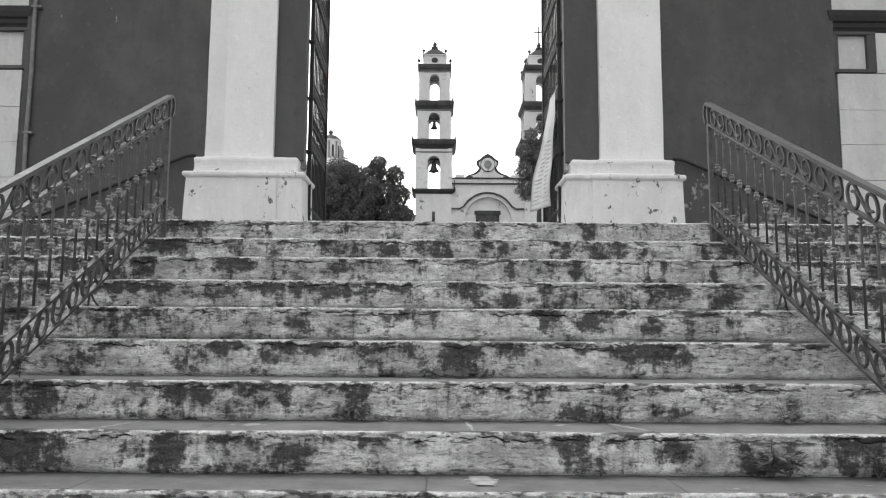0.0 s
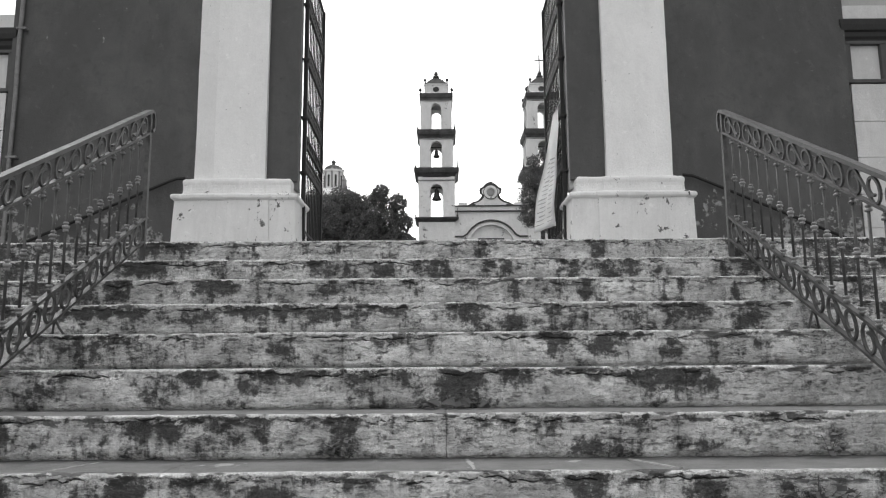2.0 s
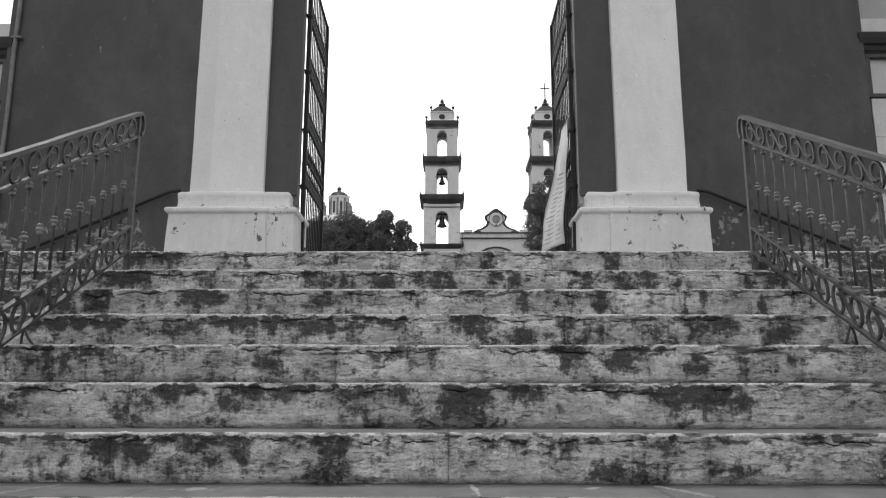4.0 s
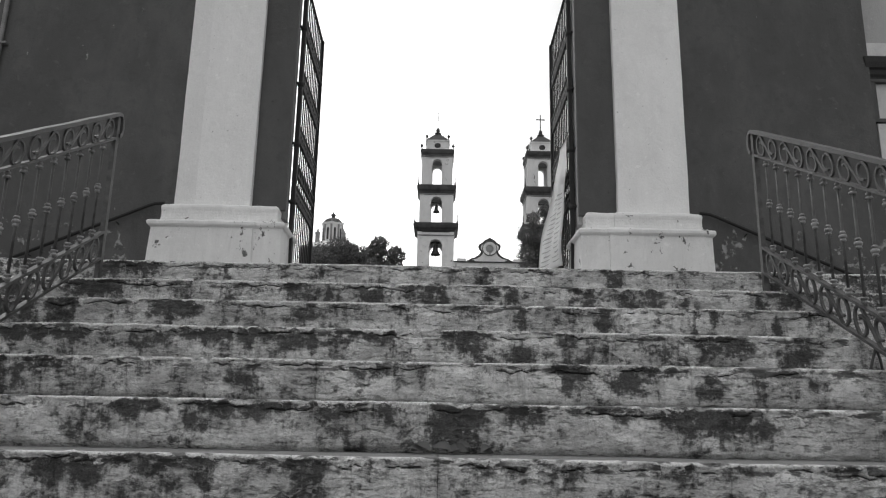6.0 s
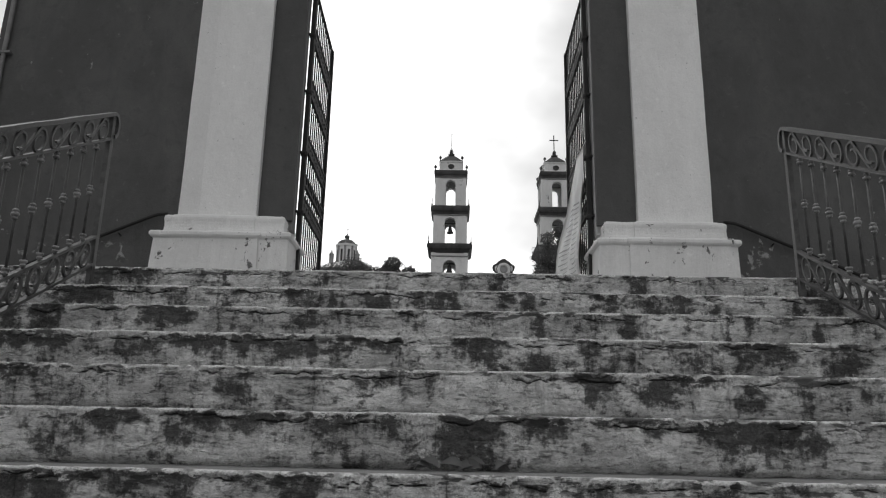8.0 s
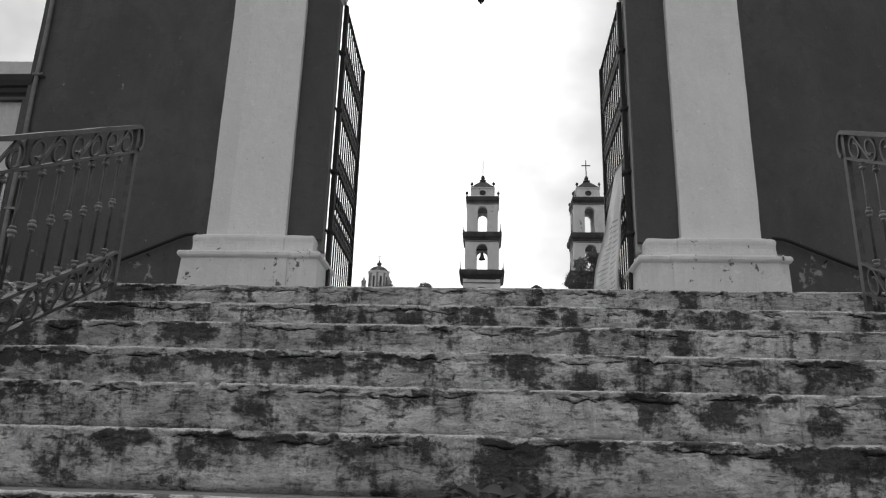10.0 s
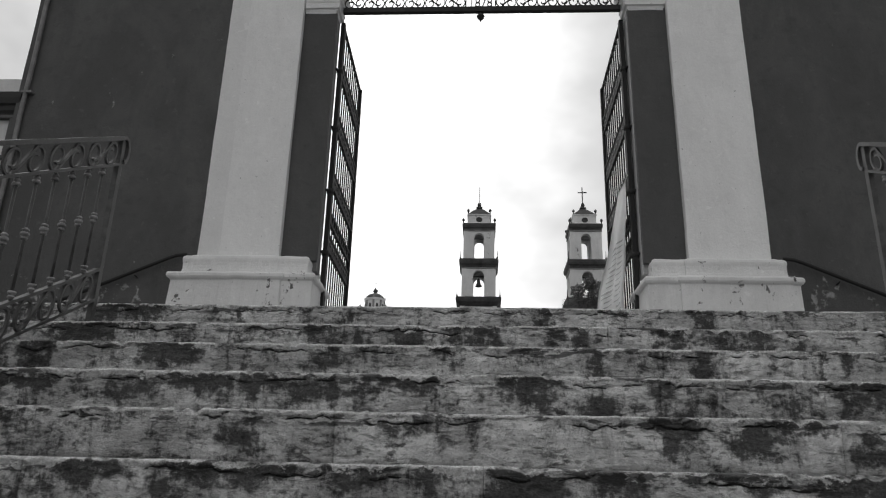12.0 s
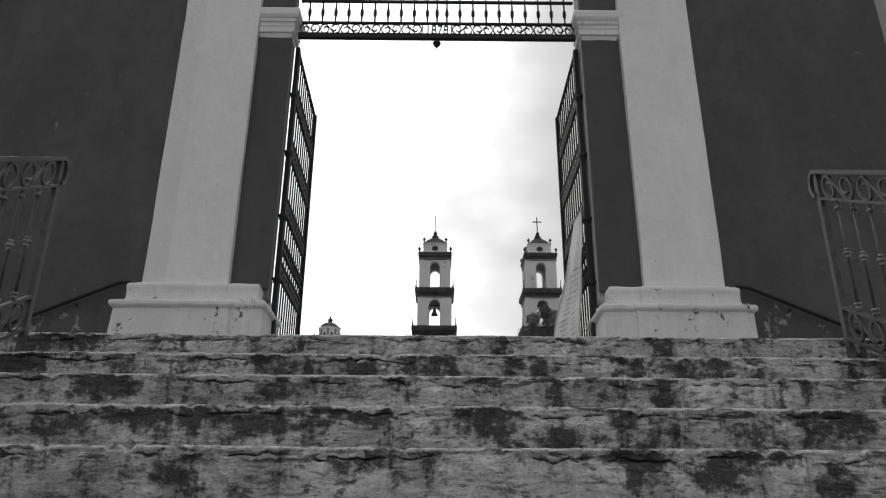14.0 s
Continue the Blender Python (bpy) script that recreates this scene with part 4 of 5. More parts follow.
def build_banner():
    """A cloth tied to the east leaf that hangs away from it below, with lines of print too faint to read."""
    def at(f, g, out=0.0):
        fold = 0.018 * math.sin(7 * g + 6 * f) + 0.008 * math.sin(19 * g - 4 * f) + 0.010 * math.sin(13 * f + 2 * g)
        x = 1.325 - (0.055 + 0.10 * g) * f + fold * min(1.0, 3 * f) * 0.8 - 0.010 - out
        y = 8.17 + 0.06 * f + g * (0.40 + 0.88 * f ** 1.1)
        z = (4.06 - 1.33 * f) * (1 - g) + (4.09 - 1.22 * f) * g + 0.01 * math.sin(6 * g) * f
        return Vector((x, y, z))
    banner = thing("cloth_banner", "long white vinyl banner with faded print tied to the gate", "banner")
    n, m = 34, 12
    bm = bmesh.new()
    rows = [[bm.verts.new(at(i / n, j / m)) for j in range(m + 1)] for i in range(n + 1)]
    for i in range(n):
        for j in range(m):
            bm.faces.new((rows[i][j], rows[i][j + 1], rows[i + 1][j + 1], rows[i + 1][j]))
    bmesh.ops.solidify(bm, geom=list(bm.faces), thickness=0.002)
    part("cloth", bm, CLOTH, banner, smooth=True)
    rng = random.Random(3)
    for k in range(15):
        f = 0.42 + 0.037 * k
        for a, b in ((0.10, rng.uniform(0.3, 0.42)), (0.48, rng.uniform(0.7, 0.9))):
            h = 0.007 if k % 4 else 0.012
            bm = bmesh.new()
            cols = [[bm.verts.new(at(f + d, a + (b - a) * q / 6, 0.006)) for d in (0, h)] for q in range(7)]
            for p, q in zip(cols, cols[1:]):
                bm.faces.new((p[0], q[0], q[1], p[1]))
            part("print_line", bm, INK, banner)
    bm = bmesh.new()
    sweep(bm, [at(0.0, 0.1), (1.332, 8.18, 4.10), (1.35, 8.18, 4.14)], (0, 1, 0), 0.006, 0.006, 6)
    part("tie", bm, CLOTH, banner)

# ---- stair railings ----


def build_railing(side):
    """Wrought-iron rail that follows the stairs: scroll bands above and below, knobbed bars between."""
    x = 2.055 if side > 0 else -2.03
    slope = 0.52 if side > 0 else 0.545
    y_end, z_end = (5.48, 3.046) if side > 0 else (5.388, 3.041)
    rail = thing("stair_railing", "wrought-iron stair railing with scroll bands and knobbed balusters", "railing", (x, y_end, z_end), "stair railings")
    down = 3.62                                    # how far it runs towards the foot of the stairs

    def p(u, v):
        """u metres down the flight, v metres below the top rail."""
        return Vector((0, -u, -slope * u - v))

    for v, w, t, name in ((-0.010, 0.048, 0.022, "top_rail"), (0.150, 0.032, 0.014, "upper_rail"), (0.760, 0.032, 0.014, "lower_rail"), (0.925, 0.032, 0.014, "bottom_rail")):
        bm = bmesh.new()
        n = 40
        pts = [p(down * i / n, v + 0.003 * noise.noise((i * 0.4, v * 9, side))) for i in range(n + 1)]
        if name == "top_rail":
            curl = [p(0, 0) + Vector((0, 0.040 * math.sin(a) + 0.010, -0.060 + 0.072 * math.cos(a))) for a in [math.pi * 0.96 * i / 10 for i in range(10, 0, -1)]]
            pts = curl + pts
        sweep(bm, pts, (1, 0, 0), w, t)
        part(name, bm, RAIL_IRON, rail, "flat iron top rail with a curled end" if name == "top_rail" else "")
    for u in (0.0, down):
        bm = bmesh.new()
        foot = 1.955 - z_end if u == 0 else 0.17 - z_end
        box(bm, -0.015, 0.015, -u - 0.018, -u + 0.018, foot, -slope * u - 0.005, 0.003)
        part("post", bm, RAIL_IRON, rail, "square iron end post")
    # balusters
    bm = bmesh.new()
    lathe(bm, [(0.0075, 0.0), (0.0075, 0.62)], n=8)
    rod = bm
    bm2 = bmesh.new()
    lathe(bm2, [(0.007, -0.029), (0.014, -0.028), (0.0155, -0.022), (0.014, -0.017), (0.009, -0.014), (0.017, -0.011), (0.020, -0.006), (0.020, 0.001), (0.017, 0.006), (0.009, 0.008), (0.009, 0.012), (0.0145, 0.014), (0.0155, 0.019), (0.012, 0.024), (0.007, 0.027)], n=14)
    bm3 = bmesh.new()
    lathe(bm3, [(0.007, -0.022), (0.017, -0.021), (0.019, -0.014), (0.016, -0.009), (0.0095, -0.006), (0.0095, -0.002), (0.0145, 0.0), (0.0155, 0.006), (0.012, 0.010), (0.008, 0.012), (0.007, 0.022)], n=14)
    first = part("baluster", rod, RAIL_IRON, rail, smooth=True)
    knob = part("knob", bm2, KNOB_IRON, first, smooth=True)
    collar = part("collar", bm3, KNOB_IRON, first, smooth=True)
    data = (first.data, knob.data, collar.data)
    count = int((down - 0.2) / 0.128)
    for i in range(count):
        at = p(0.140 + 0.128 * i, 0.765)
        ob = first if i == 0 else piece("baluster", data[0], rail)
        ob.location = at
        lean = 0.006 * noise.noise((i * 1.7, side, 0))
        ob.rotation_euler = (lean, lean * 0.5, 0)
        if i == 0:
            knob.location, collar.location = (0, 0, 0.318), (0, 0, 0.585)
        else:
            piece("knob", data[1], ob, (0, 0, 0.318))
            piece("collar", data[2], ob, (0, 0, 0.585))
        piece("collar", data[2], ob, (0, 0, 0.032)).rotation_euler = (math.pi, 0, 0)
    # scroll bands
    for v0, h in ((0.150, 0.133), (0.922, 0.147)):
        pts = s_scroll(0.250, h + 0.006, 26, -130, 0.34, 0.86)
        bm = bmesh.new()
        sweep(bm, [Vector((0, -u, -slope * u + h - v + 0.006)) for u, v in pts], (1, 0, 0), 0.013, 0.013)
        scroll = part("scroll", bm, RAIL_IRON, rail)
        bands = int((down - 0.05) / 0.298)
        for i in range(bands):
            at = p(0.170 + 0.298 * i, v0)
            if i == 0:
                scroll.location = at
            else:
                piece("scroll", scroll.data, rail, at)
    # short feet under the bottom rail
    for u in (1.08, 2.35, 3.2):
        y = y_end - u
        tread = max([z for ly, z in LIPS if ly <= y] or [0.0])
        bm = bmesh.new()
        end = p(u, 0.93)
        for dx in (-0.012, 0.02):
            sweep(bm, [end, end + Vector((dx, 0.01, -0.05)), (end.x + dx * 2, end.y + 0.03, tread - z_end)], (1, 0, 0), 0.014, 0.014, 6)
        part("foot", bm, RAIL_IRON, rail)


# ---- church on the hill ----


def arch_wall(bm, m, w, z0, z1, ow, oz0, oz1, thick):
    """A wall panel w wide with an arched opening ow wide between oz0 and oz1; m sets it in place."""
    def slab(xa, xb, la, lb, top):
        c = [(xa, 0, la), (xb, 0, lb), (xb, thick, lb), (xa, thick, la), (xa, 0, top), (xb, 0, top), (xb, thick, top), (xa, thick, top)]
        hexa(bm, [m @ Vector(q) for q in c])
    r = ow / 2
    spring = oz1 - r
    slab(-w / 2, -r, z0, z0, z1)
    slab(r, w / 2, z0, z0, z1)
    if oz0 > z0 + 0.01:
        slab(-r, r, z0, z0, oz0)
    n = 12
    for i in range(n):
        a, b = math.pi * (1 - i / n), math.pi * (1 - (i + 1) / n)
        slab(r * math.cos(a), r * math.cos(b), spring + r * math.sin(a), spring + r * math.sin(b), z1)


def quarter_turns(half):
    return [pose(0, 0, 0, 0, 0, 90 * i) @ pose(0, -half, 0) for i in range(4)]


def build_tower(church, cx, cy, cross):
    """A three-storey bell tower; its foot is a plain block."""
    def place(ob):
        ob.location = (cx, cy, 0)
        return ob
    bm = bmesh.new()
    box(bm, -1.98, 1.98, -1.98, 1.98, 9.5, 16.5)
    base = place(part("bell_tower", bm, CHURCH, church, "whitewashed three-storey bell tower"))
    storeys = [(17.0, 21.75, 1.96, 1.38, 17.0, 20.75), (22.5, 26.2, 1.82, 1.22, 22.6, 25.72), (27.0, 30.7, 1.68, 1.08, 27.1, 30.2)]
    for z0, z1, half, ow, oz0, oz1 in storeys:
        bm = bmesh.new()
        for turn, m in enumerate(quarter_turns(half)):
            out, deep = ((0.07, 0.07), (0.05, 0.066))[turn % 2]
            arch_wall(bm, m, 2 * half if turn % 2 == 0 else 2 * half - 1.08, z0, z1, ow, oz0, oz1, 0.55)
            for s in (-1, 1):
                q = [(s * (half + out), -deep), (s * (half - 0.42), -deep), (s * (half - 0.42), 0.2), (s * (half + out), 0.2)]
                hexa(bm, [m @ Vector((a, b, z)) for z in (z0, z1) for a, b in q])
        box(bm, -half + 0.3, half - 0.3, -half + 0.3, half - 0.3, z1 - 0.25, z1 - 0.1)
        part("storey", bm, CHURCH, base)
        z = z1 - 0.62 if z0 < 20 else z1 - 0.26
        bm = bmesh.new()
        stacked(bm, -half, half, -half, half, [(z, 0.08), (z + 0.03, 0.13), (z + 0.11, 0.15), (z + 0.14, 0.08)])
        part("string_course", bm, SHADE, base, "thin weathered string course")
        for m in quarter_turns(half):
            bm = bmesh.new()
            r, spring = ow / 2 + 0.07, oz1 - ow / 2
            pts = [m @ Vector((r, -0.02, z0)), m @ Vector((r, -0.02, spring))]
            pts += [m @ Vector((r * math.cos(a), -0.02, spring + r * math.sin(a))) for a in [math.pi * i / 12 for i in range(13)]]
            pts += [m @ Vector((-r, -0.02, spring)), m @ Vector((-r, -0.02, z0))]
            pts = [p for i, p in enumerate(pts) if i == 0 or (p - pts[i - 1]).length > 0.01]
            sweep(bm, pts, m.to_3x3() @ Vector((0, 1, 0)), 0.05, 0.10)
            part("arch_moulding", bm, CHURCH, base)
    for z0, z1, inner, outer in ((16.58, 17.03, 2.0, 2.42), (21.66, 22.62, 1.98, 2.5), (26.1, 27.08, 1.84, 2.2), (30.6, 31.4, 1.7, 1.9)):
        h = z1 - z0
        bm = bmesh.new()
        o = outer - inner
        stacked(bm, -inner, inner, -inner, inner, [(z0 - 0.1, 0.02), (z0, 0.08), (z0 + 0.22 * h, o * 0.45), (z0 + 0.38 * h, o * 0.85), (z0 + 0.6 * h, o), (z0 + 0.85 * h, o), (z1, o * 0.6)])
        part("cornice", bm, CHURCH_TRIM, base, "dark weathered stone cornice")
    for z, w in ((22.5, 2.42), (27.0, 2.12), (17.0, 2.35)):
        for s in (-1, 1):
            bm = bmesh.new()
            lathe(bm, [(0.09, 0), (0.10, 0.2), (0.05, 0.32), (0.03, 0.95), (0.015, 1.0)], (s * w * 0.97, -w * 0.97, z), 6)
            part("corner_spike", bm, CHURCH_TRIM, base)
    bm = bmesh.new()
    stacked(bm, -1.28, 1.28, -1.28, 1.28, [(31.35, 0.46), (31.43, 0.30), (31.54, 0.14), (31.66, 0.04), (31.7, 0.0), (32.5, 0.0), (32.55, 0.08), (32.68, 0.1)])
    part("attic", bm, CHURCH, base)
    for m in quarter_turns(1.3):
        bm = bmesh.new()
        sweep(bm, [m @ Vector((0.3 * math.cos(a), 0.0, 32.0 + 0.24 * math.sin(a))) for a in [2 * math.pi * i / 16 for i in range(17)]], m.to_3x3() @ Vector((0, 1, 0)), 0.1, 0.12)
        lathe(bm, [(0.24, -0.05), (0.24, 0.02)], m @ Vector((0, 0, 32.0)), 14, m.to_3x3() @ pose(0, 0, 0, 90).to_3x3())
        part("oculus", bm, CHURCH_TRIM, base)
    bm = bmesh.new()
    stacked(bm, -0.1, 0.1, -0.1, 0.1, [(32.66, 1.2), (32.76, 1.14), (33.0, 0.93), (33.3, 0.66), (33.6, 0.36), (33.82, 0.14), (33.85, 0.26), (33.97, 0.26), (34.0, 0.1), (34.2, 0.07), (34.3, 0.12), (34.45, 0.06), (34.6, 0.0)])
    part("tower_roof", bm, CHURCH_TRIM, base, "dark stepped tower roof with finial")
    for s in (-1, 1):
        for q in (-1, 1):
            for w, z in ((1.25, 32.66), (1.78, 31.3)):
                bm = bmesh.new()
                lathe(bm, [(0.10, z), (0.07, z + 0.1), (0.06, z + 0.26), (0.15, z + 0.36), (0.17, z + 0.48), (0.08, z + 0.62), (0.0, z + 0.72)], (s * w, q * w, 0), 8)
                part("pinnacle", bm, CHURCH_TRIM, base)
    bm = bmesh.new()
    if cross:
        box(bm, -0.05, 0.05, -0.05, 0.05, 34.5, 36.6)
        box(bm, -0.52, 0.52, -0.04, 0.04, 35.9, 36.01)
    else:
        box(bm, -0.025, 0.025, -0.025, 0.025, 34.5, 36.6)
    part("roof_cross" if cross else "lightning_rod", bm, GATE_IRON, base)
    for z, s in ((20.35, 0.86), (25.05, 0.6)):
        bm = bmesh.new()
        lathe(bm, [(0.06 * s, 0.75 * s), (0.16 * s, 0.62 * s), (0.26 * s, 0.45 * s), (0.33 * s, 0.0), (0.42 * s, -0.4 * s), (0.62 * s, -0.72 * s), (0.66 * s, -0.85 * s), (0.58 * s, -0.86 * s)], (0, -1.2, z - 0.5), 16)
        lathe(bm, [(0.09 * s, -1.05 * s), (0.12 * s, -0.98 * s), (0.05 * s, -0.88 * s)], (0, -1.2, z - 0.5), 8)
        box(bm, -0.62, 0.62, -1.28, -1.12, z + 0.12 * s, z + 0.3 * s)
        part("bell", bm, BRONZE, base, "bronze bell on a wooden yoke", True)


def silhouette(bm, cx, y0, y1, rows, cut=0.0):
    """A symmetric gable from (height, half width) rows."""
    for (za, wa), (zb, wb) in zip(rows, rows[1:]):
        hexa(bm, [(cx - wa + cut, y0, za), (cx + wa - cut, y0, za), (cx + wa - cut, y1, za), (cx - wa + cut, y1, za),
                  (cx - wb + cut, y0, zb), (cx + wb - cut, y0, zb), (cx + wb - cut, y1, zb), (cx - wb + cut, y1, zb)])


def build_church():
    church = thing("hill_church", "whitewashed colonial church with twin bell towers and dark cornices", "church")
    tower_y, tx, apart = 82.0, -0.66, 12.0
    mid = tx + apart / 2
    bm = bmesh.new()
    arch_wall(bm, pose(mid, 80.4, 0), 8.2, 9.5, 17.75, 5.2, 9.5, 16.25, 0.9)
    part("facade_wall", bm, CHURCH, church)
    bm = bmesh.new()
    box(bm, mid - 3.0, mid + 3.0, 80.95, 81.6, 9.5, 16.6)
    part("portal_back", bm, CHURCH, church)
    bm = bmesh.new()
    box(bm, mid - 1.05, mid + 1.05, 80.85, 81.0, 9.5, 14.35)
    door = part("door", bm, WOOD, church, "dark wooden church door")
    bm = bmesh.new()
    box(bm, mid - 1.45, mid + 1.45, 80.75, 80.97, 14.35, 14.78, 0.03)
    box(bm, mid - 1.3, mid - 1.05, 80.8, 80.97, 9.5, 14.35)
    box(bm, mid + 1.05, mid + 1.3, 80.8, 80.97, 9.5, 14.35)
    part("door_frame", bm, CHURCH_TRIM, door)
    bm = bmesh.new()
    pts = [(mid + 3.05 * math.cos(a), 80.33, 13.65 + 3.05 * math.sin(a)) for a in [math.pi * i / 24 for i in range(25)]]
    pts = [(mid + 4.1, 80.33, 14.9), (mid + 3.1, 80.33, 14.9)] + [q for q in pts if q[2] > 14.9] + [(mid - 3.1, 80.33, 14.9), (mid - 4.1, 80.33, 14.9)]
    sweep(bm, pts, (0, 1, 0), 0.25, 0.16)
    part("arch_moulding", bm, CHURCH_TRIM, church, "dark arched moulding over the portal")
    for z, h in ((17.66, 0.13), (18.27, 0.12)):
        bm = bmesh.new()
        box(bm, mid - 4.15, mid + 4.15, 80.15, 80.9, z, z + h, 0.03)
        part("cornice", bm, CHURCH_TRIM, church)
    bm = bmesh.new()
    box(bm, mid - 4.1, mid + 4.1, 80.35, 81.0, 17.75, 18.3)
    part("parapet", bm, CHURCH, church)
    rows = [(18.35, 2.35), (18.62, 2.32), (18.78, 2.05), (18.9, 1.62), (19.15, 1.22), (19.45, 1.0), (19.75, 0.98), (19.9, 1.18), (20.25, 1.24), (20.4, 1.12), (20.55, 0.85), (20.8, 0.62), (21.0, 0.3), (21.12, 0.1)]
    bm = bmesh.new()
    silhouette(bm, mid, 80.45, 81.05, rows)
    gable = part("bell_gable", bm, CHURCH_TRIM, church, "curved gable with a round opening")
    bm = bmesh.new()
    silhouette(bm, mid, 80.38, 80.44, [(18.38, 2.3)] + [(z - 0.14, w) for z, w in rows[1:-2]], 0.24)
    part("gable_face", bm, CHURCH, gable)
    bm = bmesh.new()
    ring = [(mid + 0.62 * math.cos(a), 80.33, 19.88 + 0.62 * math.sin(a)) for a in [2 * math.pi * i / 24 for i in range(25)]]
    sweep(bm, ring, (0, 1, 0), 0.16, 0.26)
    part("oculus_ring", bm, CHURCH, gable)
    bm = bmesh.new()
    ring = [(mid + 0.79 * math.cos(a), 80.35, 19.88 + 0.79 * math.sin(a)) for a in [2 * math.pi * i / 24 for i in range(25)]]
    sweep(bm, ring, (0, 1, 0), 0.12, 0.07)
    part("ring_edge", bm, CHURCH_TRIM, gable)
    for q in (-1, 1):
        bm = bmesh.new()
        box(bm, mid + q * 2.1 - 0.42, mid + q * 2.1 + 0.42, 80.3, 80.9, 18.35, 18.56, 0.06)
        part("gable_foot", bm, CHURCH_TRIM, gable)
        bm = bmesh.new()
        box(bm, mid + q * 3.1 - 0.5, mid + q * 3.1 + 0.5, 80.4, 80.9, 18.39, 18.75, 0.03)
        part("parapet_block", bm, CHURCH, church)
    bm = bmesh.new()
    lathe(bm, [(0.42, 0), (0.42, 0.08)], (mid, 80.38, 19.88), 20, pose(0, 0, 0, 90).to_3x3())
    part("oculus", bm, SHADE, gable)
    bm = bmesh.new()
    box(bm, mid - 4.2, mid + 4.2, 81.6, 100, 9.5, 17.2)
    box(bm, tx - 12.0, tx - 1.9, 83.0, 92.0, 9.5, 14.35)
    part("nave", bm, CHURCH, church)
    bm = bmesh.new()
    box(bm, tx - 12.2, tx - 1.9, 82.7, 92.2, 14.35, 14.6)
    part("wing_roof", bm, SHADE, church)
    bm = bmesh.new()
    box(bm, tx - 0.16, tx + 0.16, 79.98, 80.1, 13.4, 14.5)
    part("slit_window", bm, CHURCH_TRIM, church)
    build_tower(church, tx, tower_y, False)
    build_tower(church, tx + apart, tower_y, True)


def build_chapel():
    """A domed chapel that looks over the trees."""
    cx, cy = -15.9, 105.0
    chapel = thing("domed_chapel", "small whitewashed chapel with octagonal drum, dome and lantern", "chapel")

    def ring(name, profile, material, n=8, label=""):
        bm = bmesh.new()
        lathe(bm, profile, (cx, cy, 0), n)
        return part(name, bm, material, chapel, label)
    bm = bmesh.new()
    box(bm, cx - 4.0, cx + 4.0, cy - 3.6, cy + 4, 9.5, 24.5, 0.05)
    part("body", bm, SHADE, chapel)
    bm = bmesh.new()
    stacked(bm, cx - 2.0, cx + 2.0, cy - 1.6, cy + 2, [(24.5, 2.1), (24.62, 2.15), (24.7, 1.9), (25.9, 0.1), (26.0, 0.0)])
    part("roof", bm, CHURCH, chapel, "pale sloping roof")
    ring("drum", [(1.62, 25.6), (1.62, 26.1), (1.42, 26.16), (1.40, 28.55), (1.52, 28.62), (1.58, 28.8), (1.58, 28.92), (1.36, 28.96)], CHURCH)
    ring("dome", [(1.38, 28.88), (1.36, 29.05), (1.22, 29.35), (0.92, 29.6), (0.55, 29.74), (0.3, 29.78)], DOME, 16, "dark weathered dome")
    ring("lantern", [(0.30, 29.7), (0.27, 30.15), (0.40, 30.14), (0.38, 30.24), (0.26, 30.42), (0.10, 30.5), (0.12, 30.62), (0.0, 30.75)], DOME)
    bm = bmesh.new()
    box(bm, cx - 0.03, cx + 0.03, cy - 0.03, cy + 0.03, 30.7, 31.7)
    box(bm, cx - 0.28, cx + 0.28, cy - 0.02, cy + 0.02, 31.3, 31.36)
    part("roof_cross", bm, GATE_IRON, chapel)
    for i in range(8):
        a = 2 * math.pi * (i + 0.5) / 8
        d = Vector((math.cos(a), math.sin(a), 0))
        bm = bmesh.new()
        m = Matrix.Translation((cx + 1.30 * d.x, cy + 1.30 * d.y, 0)) @ pose(0, 0, 0, 0, 0, math.degrees(a))
        hexa(bm, [m @ Vector(q) for z in (26.35, 28.1) for q in ((-0.05, -0.15, z), (0.06, -0.15, z), (0.06, 0.15, z), (-0.05, 0.15, z))])
        part("window", bm, CHURCH_TRIM, chapel)
        c = Vector((math.cos(a + math.pi / 8), math.sin(a + math.pi / 8), 0))
        bm = bmesh.new()
        lathe(bm, [(0.17, 26.1), (0.15, 26.3), (0.15, 28.5), (0.2, 28.6)], (cx + 1.36 * c.x, cy + 1.36 * c.y, 0), 8)
        part("buttress", bm, SHADE, chapel)
        bm = bmesh.new()
        lathe(bm, [(0.16, 28.9), (0.13, 29.06), (0.06, 29.16), (0.0, 29.3)], (cx + 1.46 * c.x, cy + 1.46 * c.y, 0), 6)
        part("finial", bm, SHADE, chapel)
    for dx in (-1.85, 1.85):
        bm = bmesh.new()
        lathe(bm, [(0.36, 25.2), (0.34, 27.0), (0.42, 27.05), (0.40, 27.2), (0.22, 27.32), (0.12, 27.6), (0.0, 27.95)], (cx + dx, cy - 1.7, 0), 8)
        part("pinnacle", bm, SHADE, chapel)


# ---- trees ----


